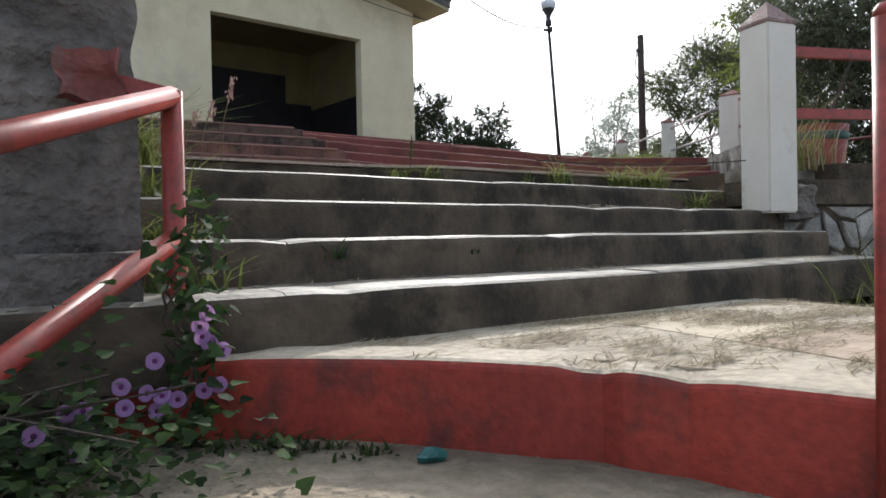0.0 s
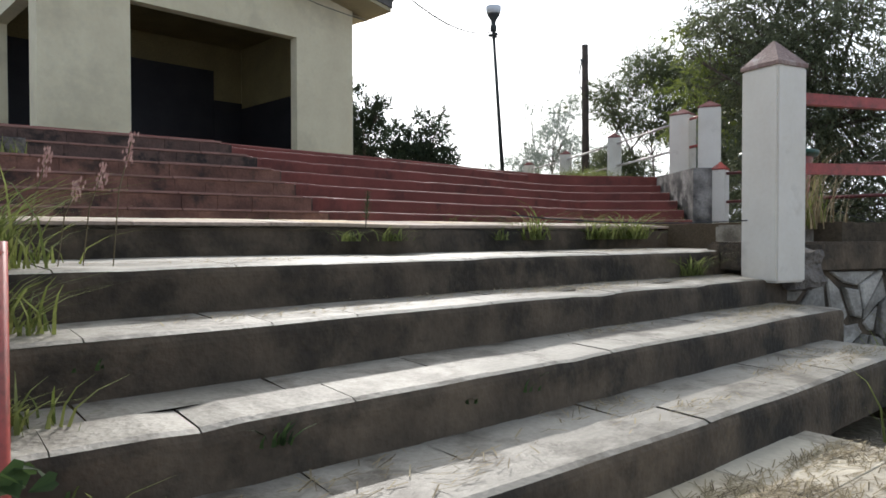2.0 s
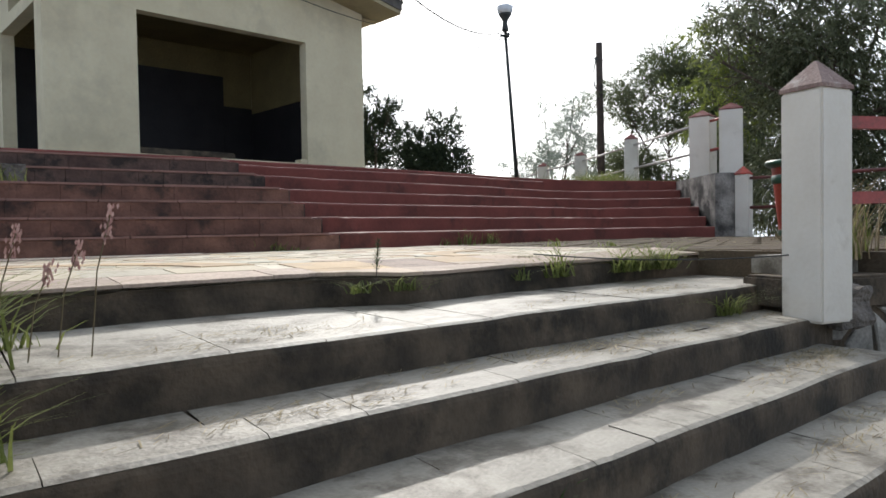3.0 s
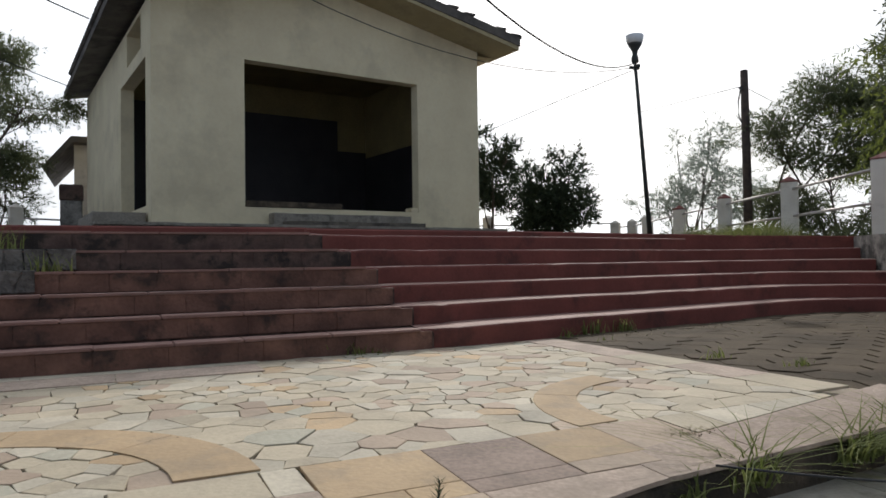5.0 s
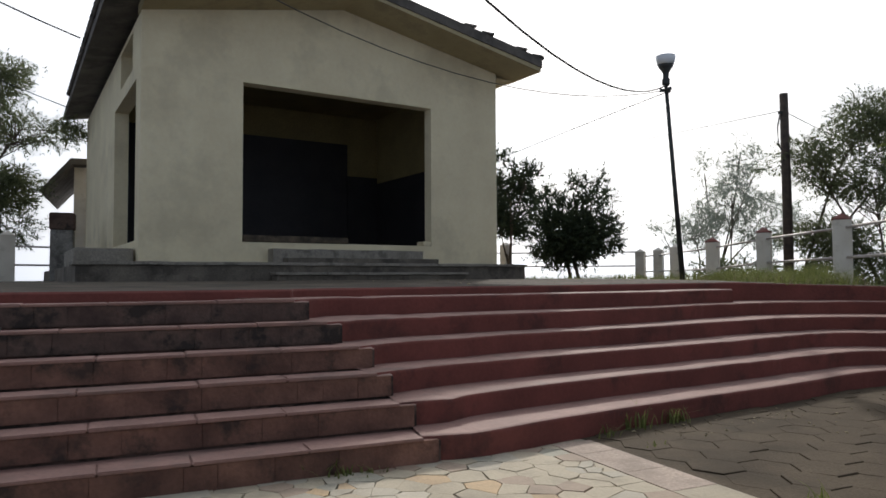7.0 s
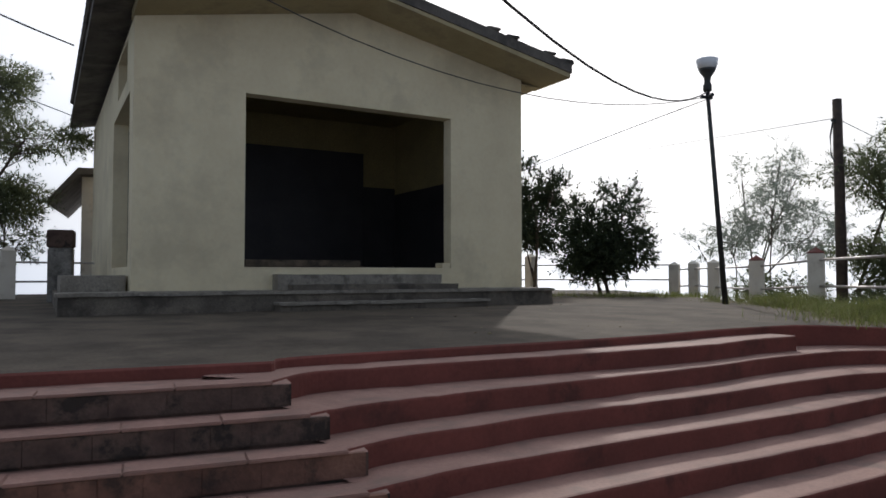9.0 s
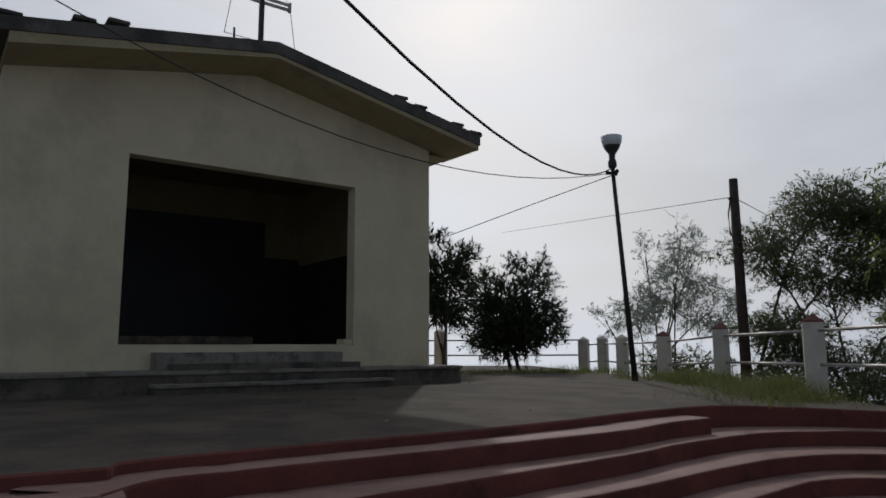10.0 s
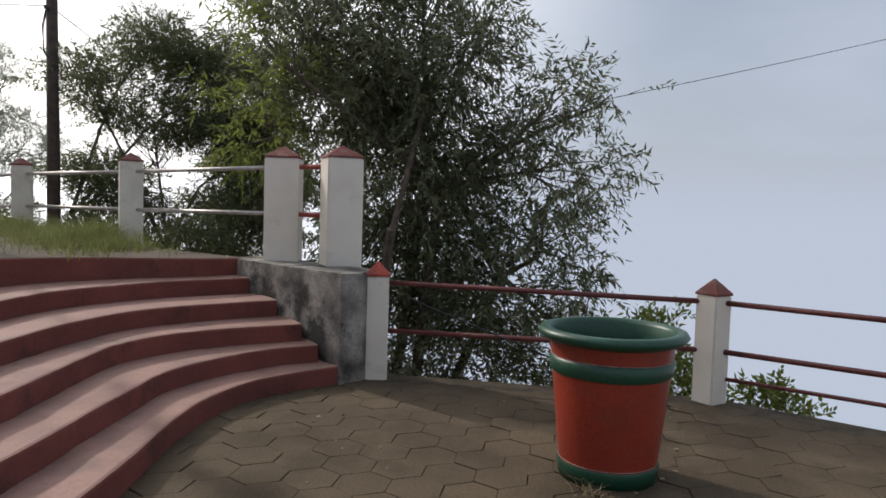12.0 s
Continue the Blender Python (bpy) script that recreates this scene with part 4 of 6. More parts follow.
bmesh.ops.subdivide_edges(bm, edges=bm.edges[:], cuts=14, use_grid_fill=True)
for v in bm.verts:
    v.co += Vector((noise.noise(v.co * 6), noise.noise(v.co * 6 + Vector((9, 0, 0))), noise.noise(v.co * 6 + Vector((0, 9, 0))))) * 0.035
part("footing", bm, M_PIER, pier, "broken stone footing")
bm = box(0.09, 1.955, -0.13, 0.235, 2.08, 0.0)
bmesh.ops.subdivide_edges(bm, edges=bm.edges[:], cuts=6, use_grid_fill=True)
for v in bm.verts:
    v.co += 0.03 * noise.noise_vector(v.co * 14)
part("rail_socket", bm, M_CAP, pier, "broken dark red brick around the rail")
part("cheek_wall", box(-1.2, 2.9, -1.1, 0.22, 3.4, -0.06, 0.04), M_WALLGREY, pier)

# ---- small house behind ----
house = thing("small_house", "small white house with a dark sloping roof behind the chapel", "house")
part("wall", box(0.42, 26.0, 1.0, 5.5, 30, 4.41), M_WHITE, house)
bm = bmesh.new()
hv = [[bm.verts.new((x, y, z)) for x, z in ((-0.35, 3.55), (0.4, 4.42), (6.0, 4.5), (6.0, 4.64), (0.36, 4.6), (-0.35, 3.72))] for y in (25.5, 30.5)]
bm.faces.new(hv[0])
bm.faces.new(hv[1][::-1])
for i in range(6):
    bm.faces.new((hv[0][i], hv[1][i], hv[1][(i + 1) % 6], hv[0][(i + 1) % 6]))
part("roof", bm, M_ROOF, house, "dark sloping roof")
brick_pier = thing("brick_block", "square block of dark red brick and cement beside the chapel", "brick block", at=(0.58, 20.1, 1.1))
part("body", box(-0.22, -0.22, 0, 0.22, 0.22, 1.1, 0.02), M_WALLGREY, brick_pier)
part("top_course", box(-0.24, -0.24, 1.1, 0.24, 0.24, 1.46, 0.02), M_BRICKSOOT, brick_pier, "dark red brick course")


# ---- trees ----
def tree(name, label, base, blobs, leaf, sprays, per, size, aspect, trunk_r, droop, seed, mats=None, stems=1, sub=12, flat=1.0, shoots=0, spread=0.3):
    """Limbs reach from the trunk into each lobe and fork to its clumps; every clump holds leafy sprays, with gaps between clumps."""
    rng = np.random.default_rng(seed)
    ob = thing(name, label, "tree", "trees", at=base)
    bm = bmesh.new()
    unit = lambda a: a / (np.linalg.norm(a, axis=-1, keepdims=True) + 1e-9)
    clumps = []
    forks = []
    for s in range(stems):
        lean = rng.normal(0, 0.12, 2) * (1 if stems > 1 else 0.4)
        fork_h = blobs[0][2] * (0.4 + 0.12 * s)
        fork = Vector((lean[0] * fork_h * 2, lean[1] * fork_h * 2, fork_h))
        root = Vector((rng.normal(0, 0.2), rng.normal(0, 0.2), -1.1)) if stems > 1 else Vector((0, 0, -1.1))
        tube([root, root.lerp(fork, 0.5) + Vector((rng.normal(0, 0.06), rng.normal(0, 0.06), 0)), fork], [trunk_r, trunk_r * 0.8, trunk_r * 0.62], 7, bm)
        forks.append(fork)
    total = sum((b[3] * b[4] * b[5]) ** 0.67 for b in blobs)
    for bi, b in enumerate(blobs):
        c, r = Vector(b[:3]), np.array(b[3:6])
        fork = forks[bi] if bi < stems else min(forks, key=lambda q: (q - c).length)
        mid = fork.lerp(c, 0.55) + Vector(rng.normal(0, 0.12, 3))
        tube([fork - Vector((0, 0, 0.1)), mid, c], [trunk_r * 0.5, trunk_r * 0.32, trunk_r * 0.18], 6, bm)
        for _ in range(max(4, round(sub * len(blobs) * (b[3] * b[4] * b[5]) ** 0.67 / total))):
            d = unit(rng.normal(0, 1, 3))
            q = np.array(c) + d * r * rng.uniform(0.45, 0.95)
            size_q = float(np.mean(r)) * spread * rng.uniform(0.7, 1.35)
            clumps.append((q, size_q, bi, np.array(c)))
            start = mid.lerp(c, rng.uniform(0.2, 1.0))
            bend = start.lerp(Vector(q), 0.5) + Vector((rng.normal(0, 0.07), rng.normal(0, 0.07), rng.normal(0.05, 0.07)))
            tube([start, bend, Vector(q)], [trunk_r * 0.15, trunk_r * 0.1, trunk_r * 0.05], 4, bm)
        for _ in range(shoots):
            d = unit(np.array([rng.normal(0, 0.7), rng.normal(0, 0.7), abs(rng.normal(0.7, 0.4))]))
            a = np.array(c) + d * r * 0.8
            e = np.array(c) + d * r * rng.uniform(1.15, 1.5)
            tube([Vector(a), Vector((a + e) / 2), Vector(e)], [trunk_r * 0.08, trunk_r * 0.06, trunk_r * 0.03], 3, bm)
            for t in (0.35, 0.7, 1.0):
                clumps.append((a + (e - a) * t, 0.1 * float(np.mean(r)) + 0.03, bi, np.array(c)))
    part("trunk", bm, M_BARK, ob, "dark branching trunk")
    where, radius = np.array([c[0] for c in clumps]), np.array([c[1] for c in clumps])
    owner, heart = np.array([c[2] for c in clumps]), np.array([c[3] for c in clumps])
    weight = radius ** 2.0
    pick = rng.choice(len(clumps), sprays, p=weight / weight.sum())
    off = unit(rng.normal(0, 1, (sprays, 3))) * (rng.random((sprays, 1)) ** 0.5) * radius[pick][:, None] * np.array([1, 1, flat])
    origin = where[pick] + off
    axis = unit(0.7 * unit(origin - heart[pick]) + 0.8 * unit(off) + 0.6 * rng.normal(0, 1, (sprays, 3)) * np.array([1, 1, flat]) - np.array([0, 0, droop * 0.5]))
    length = size * per * 0.3 * rng.uniform(0.6, 1.2, (sprays, 1))
    side = unit(np.cross(axis, rng.normal(0, 1, (sprays, 3))))
    t = (np.arange(per) + 0.5) / per
    sign = np.where(np.arange(per) % 2, 1.0, -1.0)
    p = origin[:, None, :] + axis[:, None, :] * length[:, None, :] * t[None, :, None]
    p[:, :, 2] -= droop * 0.35 * (length * t[None, :] ** 2)
    d = axis[:, None, :] * 0.75 + side[:, None, :] * sign[None, :, None] * 0.8 + rng.normal(0, 0.28, (sprays, per, 3))
    d[:, :, 2] -= droop
    d = unit(d)
    u = unit(np.cross(d, rng.normal(0, 1, (sprays, per, 3)) + np.array([0, 0, 1.2])))
    ln = size * rng.uniform(0.65, 1.25, (sprays, per, 1))
    verts = np.stack([p, p + d * ln * 0.4 + u * ln * aspect * 0.5, p + d * ln, p + d * ln * 0.4 - u * ln * aspect * 0.5], 2)
    for key, m in (mats or {None: leaf}).items():
        sel = np.ones(sprays, bool) if key is None else np.isin(owner[pick], key)
        k = int(sel.sum()) * per
        if k:
            me = bpy.data.meshes.new("crown")
            me.from_pydata(verts[sel].reshape(-1, 3).tolist(), [], np.arange(k * 4).reshape(-1, 4).tolist())
            me.materials.append(m)
            part("crown", me, m, ob)
    return ob


tree("large_tree", "large dark tree with long drooping leaves behind the fence", (14.15, 7.64, -1.6),
     [(-0.1, 0.7, 5.6, 1.2, 1.2, 1.3), (0.1, -0.4, 5.0, 1.3, 1.2, 1.3), (-0.2, 1.6, 5.7, 0.9, 0.8, 1.0), (-0.3, 2.0, 4.3, 0.7, 0.7, 1.0),
      (0.3, -2.0, 4.65, 1.0, 0.85, 0.7), (0.2, -2.85, 4.75, 0.4, 0.45, 0.4), (0.4, -2.0, 3.8, 1.1, 1.0, 0.7), (0.4, -2.0, 2.8, 1.1, 0.9, 0.75),
      (0.4, -1.5, 1.9, 1.2, 1.2, 0.8), (0.4, -2.5, 1.3, 0.9, 0.6, 0.5), (0.3, 0.0, 3.7, 1.4, 1.4, 1.2), (0.3, 0.2, 2.4, 1.3, 1.5, 1.0), (0.3, -0.7, 1.1, 1.3, 1.8, 0.8),
      (0.0, -0.2, 6.7, 0.9, 1.1, 0.7), (-1.1, 1.7, 5.2, 0.5, 0.5, 0.8), (0.0, -1.2, 5.9, 0.45, 0.5, 0.4), (-0.3, 2.2, 6.4, 0.35, 0.4, 0.6)],
     M_LEAF_DARK, 6700, 11, 0.135, 0.25, 0.1, 0.4, 3, {(0, 1, 2, 4, 5, 6, 7, 8, 9, 10, 11, 12, 13, 15, 16): M_LEAF_DARK, (3, 14): M_LEAF_YEL}, 4, 17, 0.9, 1, 0.38)
tree("acacia_tree", "spreading tree with small feathery leaves behind the fence", (17.5, 13.66, -2.0),
     [(0, 0, 5.2, 1.2, 1.2, 0.6), (-0.9, 0.9, 5.9, 1.1, 1.0, 0.5), (0.9, -0.9, 6.2, 1.2, 1.1, 0.6), (0.2, 0.3, 6.8, 1.2, 1.2, 0.45), (1.2, -1.6, 4.8, 1.1, 1.1, 0.6), (-0.4, 0.6, 3.9, 1.1, 1.2, 0.6), (-0.5, 0.2, 2.9, 1.2, 1.2, 0.6), (1.0, -1.2, 3.5, 1.2, 1.2, 0.6)],
     M_LEAF_MID, 8000, 12, 0.085, 0.3, 0.085, 0.15, 5, None, 3, 24, 0.6, 1, 0.46)
tree("acacia_tree", "spreading tree with small feathery leaves behind the fence", (17.26, 11.17, -2.4),
     [(0, 0, 4.2, 1.2, 1.2, 0.7), (0.6, 0.6, 5.6, 1.3, 1.1, 0.7), (-0.3, -0.6, 6.4, 1.1, 1.1, 0.5), (0.2, 1.1, 6.9, 1.0, 1.0, 0.4), (0.2, 0.6, 3.0, 1.1, 1.2, 0.6)],
     M_LEAF_MID, 6000, 12, 0.085, 0.3, 0.08, 0.15, 6, None, 2, 24, 0.6, 1, 0.46)
tree("pale_tree", "tree with haze painted into its pale leaves, thin airy crown far behind the fence", (22.9, 22.8, -3.5),
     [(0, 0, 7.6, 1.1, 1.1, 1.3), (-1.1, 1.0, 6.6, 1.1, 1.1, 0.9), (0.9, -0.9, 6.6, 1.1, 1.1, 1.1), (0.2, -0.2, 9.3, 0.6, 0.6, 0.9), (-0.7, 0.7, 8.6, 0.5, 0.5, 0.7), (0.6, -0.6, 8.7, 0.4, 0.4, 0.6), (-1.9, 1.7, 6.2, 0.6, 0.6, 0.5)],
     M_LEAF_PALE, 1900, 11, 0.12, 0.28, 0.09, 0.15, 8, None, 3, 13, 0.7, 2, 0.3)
tree("round_tree", "dark compact tree with small leaves at the back of the plaza", (14.2, 21.0, 1.0),
     [(0, 0, 1.4, 1.05, 1.05, 0.95), (0.45, -0.45, 2.35, 0.55, 0.55, 0.6), (-0.55, 0.5, 2.1, 0.55, 0.55, 0.6), (0.8, -0.6, 1.4, 0.55, 0.55, 0.55), (0.1, 0, 2.7, 0.25, 0.25, 0.4)],
     M_LEAF_RND, 2500, 9, 0.125, 0.36, 0.08, 0.0, 11, None, 2, 15, 1.0, 7, 0.33)
tree("round_tree", "dark compact tree with small leaves at the back of the plaza", (11.9, 20.7, 1.0),
     [(0, 0, 2.1, 0.75, 0.75, 0.85), (0.4, -0.3, 2.8, 0.45, 0.45, 0.5), (-0.3, 0.3, 3.2, 0.35, 0.35, 0.5)],
     M_LEAF_RND, 1150, 9, 0.125, 0.36, 0.06, 0.0, 12, None, 2, 13, 1.0, 5, 0.32)
tree("side_tree", "airy green tree beside the small house", (-2.1, 25.3, 0.0),
     [(0.3, 0, 6.4, 1.6, 1.5, 0.6), (-1.4, 0, 7.6, 1.5, 1.4, 0.6), (1.3, -0.4, 5.2, 1.4, 1.2, 0.45), (-1.2, 0.3, 5.2, 1.6, 1.3, 0.6), (0.6, 0.2, 3.5, 1.5, 1.2, 0.55), (-2.2, 0, 3.0, 1.2, 1.2, 0.7)],
     M_LEAF_MID, 5400, 12, 0.11, 0.28, 0.12, 0.1, 14, None, 2, 18, 0.5, 1, 0.38)
tree("side_tree", "airy green tree beside the small house", (-1.3, 24.9, 0.3),
     [(0.1, 0, 3.0, 0.8, 0.9, 0.5), (0.4, 0, 2.2, 0.7, 0.7, 0.4), (-0.8, 0, 2.4, 0.9, 0.9, 0.5)],
     M_LEAF_MID, 1100, 12, 0.11, 0.28, 0.07, 0.1, 15, None, 1, 10, 0.5, 1, 0.36)
for (bx, by, bz), seed in (((17.6, 18.6, 0.2), 31), ((17.0, 16.8, 0.0), 32), ((15.4, 11.7, -0.3), 33)):
    tree("bush", "dense green bush behind the plaza fence", (bx, by, bz - 1.2),
         [(0, 0, 2.2, 0.65, 0.65, 0.55), (0.35, -0.4, 1.5, 0.6, 0.6, 0.5), (-0.4, 0.4, 1.6, 0.6, 0.6, 0.5)], M_LEAF_MID, 900, 9, 0.09, 0.35, 0.05, 0.1, seed, None, 2, 10, 0.8, 1, 0.42)
tree("bush", "yellow-green bush standing below the terrace edge", (12.3, 4.2, -1.4),
     [(0, 0, 1.45, 0.3, 0.3, 0.45), (0.1, 0.25, 1.6, 0.2, 0.25, 0.25), (-0.1, -0.15, 1.0, 0.3, 0.3, 0.35)],
     M_LEAF_YEL, 330, 7, 0.085, 0.42, 0.03, 0.0, 16, None, 2, 12, 1.0, 2, 0.4)
tree("bush", "low yellow-green bush below the terrace edge", (11.15, 3.45, -1.3),
     [(0, 0, 1.12, 0.2, 0.3, 0.14), (0.1, -0.3, 1.02, 0.2, 0.25, 0.1)],
     M_LEAF_YEL, 150, 7, 0.075, 0.45, 0.03, 0.0, 17, None, 2, 10, 1.0, 1, 0.45)


# ---- grass, weeds, straw ----
def blades(points, height, width, rng, lean=0.5, seg=3):
    """Curved tapering blades as quads; points are (x, y, z)."""
    v, f = [], []
    for (x, y, z) in points:
        h = height * rng.uniform(0.4, 1.2) * (1.0 + 0.8 * noise.noise((x * 1.4, y * 1.4, 3)))
        a = rng.uniform(0, 2 * math.pi)
        l = lean * rng.uniform(0.2, 1.3) * h
        px, py = math.cos(a + 1.57) * width, math.sin(a + 1.57) * width
        base = len(v)
        for s in range(seg + 1):
            t = s / seg
            o = l * t * t
            w = 1 - t * 0.92
            cx, cy, cz = x + math.cos(a) * o, y + math.sin(a) * o, z + h * (t - 0.25 * t * t * lean)
            v.append((cx - px * w, cy - py * w, cz))
            v.append((cx + px * w, cy + py * w, cz))
        for s in range(seg):
            i = base + 2 * s
            f.append((i, i + 1, i + 3, i + 2))
    return v, f


def grass(name, label, pts, height, width, seed, mat=M_GRASS, lean=0.5, category="grass"):
    rng = np.random.default_rng(seed)
    v, f = blades(pts, height, width, rng, lean)
    ob = new(name, raw_mesh(name, v, f, mat))
    return tagged(ob, label, category, kind="stuff")


rng = np.random.default_rng(7)
pts = []
for _ in range(11000):
    t = rng.uniform(0, 1)
    i = min(int(t * 3), 2)
    chain = [(10.9, 10.3), (12.5, 11.1), (13.9, 13.7), (14.5, 15.7)]
    u = t * 3 - i
    x = chain[i][0] + (chain[i + 1][0] - chain[i][0]) * u + rng.normal(-0.45, 0.4)
    y = chain[i][1] + (chain[i + 1][1] - chain[i][1]) * u + rng.normal(0, 0.35)
    if noise.noise((x * 0.9, y * 0.9, 1)) > -0.12 or rng.random() < 0.15:
        pts.append((x, y, plaza_z(x, y) - 0.02))
grass("fence_grass", "ragged green grass along the plaza fence", pts, 0.33, 0.0045, 21, M_GRASS, 1.1)
grass("dry_fence_grass", "dry yellow grass among the green along the plaza fence", pts[::3], 0.24, 0.0035, 24, M_STRAW, 1.1)
pts = [(x, y, plaza_z(x, y) - 0.02) for x, y in zip(rng.uniform(8.6, 17, 1800), rng.normal(19.3, 0.7, 1800))]
grass("plaza_grass", "thin grass at the far edge of the plaza", pts, 0.22, 0.012, 22)


def tuft(label, x, y, z, n, spread, h, w, seed, lean=0.8, mat=M_GRASS):
    r = np.random.default_rng(seed)
    return grass("grass_tuft", label, [(x + r.normal(0, spread), y + r.normal(0, spread * 0.5), z) for _ in range(n)], h, w, seed, mat, lean)


gz = GREY_Z(4)
for i, (x, n, h, sp) in enumerate(((3.3, 40, 0.22, 0.07), (3.9, 50, 0.25, 0.08), (4.3, 80, 0.27, 0.1), (2.2, 26, 0.12, 0.06), (1.98, 26, 0.1, 0.05), (3.0, 10, 0.14, 0.03), (4.05, 30, 0.2, 0.05))):
    tuft("grass tuft growing from the top step", x, GREY_Y(5, x) - 0.025, gz + 0.07, int(n * 1.5), sp * 0.8, h * 1.15, 0.0048, 30 + i, 2.0)
tuft("grass tuft growing from a grey step", 3.95, GREY_Y(4, 3.95) - 0.03, GREY_Z(3) + 0.01, 70, 0.06, 0.24, 0.0048, 45, 2.0)
# feathery weed in the broken lip
weed = thing("feathery_weed", "small upright feathery weed in the broken lip", "weed", at=(2.02, 3.7, -0.06))
part("stem", tube([(0, 0, 0), (0.008, 0, 0.1), (0.016, 0, 0.19)], [0.003, 0.0025, 0.0015], 5), M_BARK, weed)
wv, wf = [], []
for q in range(70):
    t = 0.25 + 0.75 * q / 70
    a = q * 2.4
    ln = 0.045 * (1.15 - t) + 0.012
    c, d_ = Vector((0.016 * t, 0, 0.19 * t)), Vector((math.cos(a), math.sin(a), 0.7))
    side = Vector((-math.sin(a), math.cos(a), 0)) * 0.0025
    i = len(wv)
    wv += [tuple(c - side), tuple(c + side), tuple(c + d_ * ln)]
    wf.append((i, i + 1, i + 2))
part("leaves", raw_mesh("leaves", wv, wf, M_VINE), M_VINE, weed)
for i, (x, y, z, n, h) in enumerate(((0.38, 2.4, GREY_Z(2), 90, 0.26), (0.4, 2.75, GREY_Z(3), 110, 0.28), (0.38, 3.15, GREY_Z(4), 160, 0.34), (0.34, 3.5, GREY_Z(4), 130, 0.34), (0.55, 3.5, GREY_Z(4), 40, 0.22), (0.38, 2.1, GREY_Z(1), 50, 0.2))):
    tuft("long grass hanging over the side of the steps", x, y, z, n, 0.07, h, 0.0055, 50 + i, 1.4)
for i, (x, g, n, h) in enumerate(((0.9, 2, 14, 0.07), (1.5, 2, 8, 0.06), (1.75, 2, 6, 0.07), (0.6, 3, 8, 0.06))):
    tuft("small weed in the riser", x, GREY_Y(g, x) - 0.01, GREY_Z(g) - 0.07, n, 0.025, h, 0.006, 70 + i, 1.2, M_VINE)
for i, (x, y, z, n, h) in enumerate(((3.9, 1.85, -0.95, 80, 0.45), (3.5, 1.75, -1.0, 60, 0.4), (4.4, 2.2, -0.9, 80, 0.4), (4.9, 2.3, -0.9, 60, 0.35), (3.2, 1.3, -1.0, 40, 0.3))):
    tuft("long grass beside the platform", x, y, z, n, 0.16, h, 0.006, 80 + i, 0.8)
for i, (x, y, n, h) in enumerate(((5.35, 7.38, 30, 0.22), (5.75, 7.42, 36, 0.26), (5.05, 7.25, 14, 0.1), (4.98, 5.6, 14, 0.1), (5.2, 5.1, 26, 0.12), (2.95, 7.1, 24, 0.12), (3.15, 7.05, 16, 0.08), (5.1, 6.9, 10, 0.06))):
    tuft("small weed at the foot of the stairs", x, y, 0.0, n, 0.07, h, 0.007, 90 + i, 0.9)
for i, (x, k) in enumerate(((0.3, 5), (0.6, 5), (0.9, 4))):
    tuft("weed on the brick step", x, LEFT_Y(k) + 0.1, RISE * k, 34, 0.08, 0.24, 0.006, 110 + i, 0.8)
for i, (x, y) in enumerate(((0.42, 1.66), (0.5, 1.6), (0.58, 1.53), (0.66, 1.44))):
    tuft("small green weed at the foot of the kerb", x, y, -0.985, 26, 0.035, 0.05, 0.006, 130 + i, 1.6, M_VINE)
scrap = bmesh.new()
bmesh.ops.create_icosphere(scrap, subdivisions=2, radius=0.03)
for v in scrap.verts:
    v.co = Vector((v.co.x * 1.2, v.co.y * 0.7, v.co.z * 0.5)) + 0.012 * noise.noise_vector(v.co * 60)
scrap_ob = new("plastic_scrap", solid("plastic_scrap", scrap, M_SCRAP))
scrap_ob.location = (0.76, 1.32, -0.97)
tagged(scrap_ob, "crumpled scrap of teal plastic lying on the dirt", "litter")
tuft("dry weed in the paving", 3.36, 4.2, -0.012, 150, 0.065, 0.018, 0.003, 120, 2.2, M_STRAW)
tuft("dry weed in the paving", 3.27, 4.62, 0.0, 30, 0.05, 0.018, 0.003, 121, 2.2, M_STRAW)
tuft("dry weed in the paving", 1.5, 5.03, 0.0, 24, 0.04, 0.018, 0.003, 122, 2.2, M_STRAW)
tuft("dry grass round the foot of the pot", 8.2, 5.2, 0.0, 60, 0.08, 0.1, 0.004, 123, 1.2, M_STRAW)
tuft("dry yellow grass beside the gate pillar", 4.95, 3.02, -0.05, 120, 0.13, 0.5, 0.006, 126, 0.6, M_STRAW)
tuft("grass beside the gate pillar", 4.85, 3.0, -0.05, 50, 0.13, 0.45, 0.006, 127, 0.7)
# straw on the platform
rng = np.random.default_rng(31)
sv, sf = [], []
cents = [(rng.uniform(0.8, 2.7), 1.8 - 1.3 * rng.random() ** 1.5) for _ in range(44)]
for _ in range(5200):
    c = cents[rng.integers(0, len(cents))]
    x, y = c[0] + rng.normal(0, 0.12), c[1] + rng.normal(0, 0.045)
    if x < 0.6 or x > 2.72 or y > 1.82 or y < 0.3 or x + 0.85 * y < 1.98:
        continue
    a, ln, w = rng.normal(0.2, 0.6), rng.uniform(0.03, 0.1), 0.0015
    z = -0.782 + rng.uniform(0, 0.008)
    i = len(sv)
    ca, sa = math.cos(a), math.sin(a)
    sv += [(x - sa * w, y + ca * w, z), (x + sa * w, y - ca * w, z), (x + ca * ln + sa * w, y + sa * ln - ca * w, z + 0.003), (x + ca * ln - sa * w, y + sa * ln + ca * w, z + 0.003)]
    sf.append((i, i + 1, i + 2, i + 3))
tagged(new("straw", raw_mesh("straw", sv, sf, M_STRAW)), "scattered dry straw on the cement platform", "straw", kind="stuff")
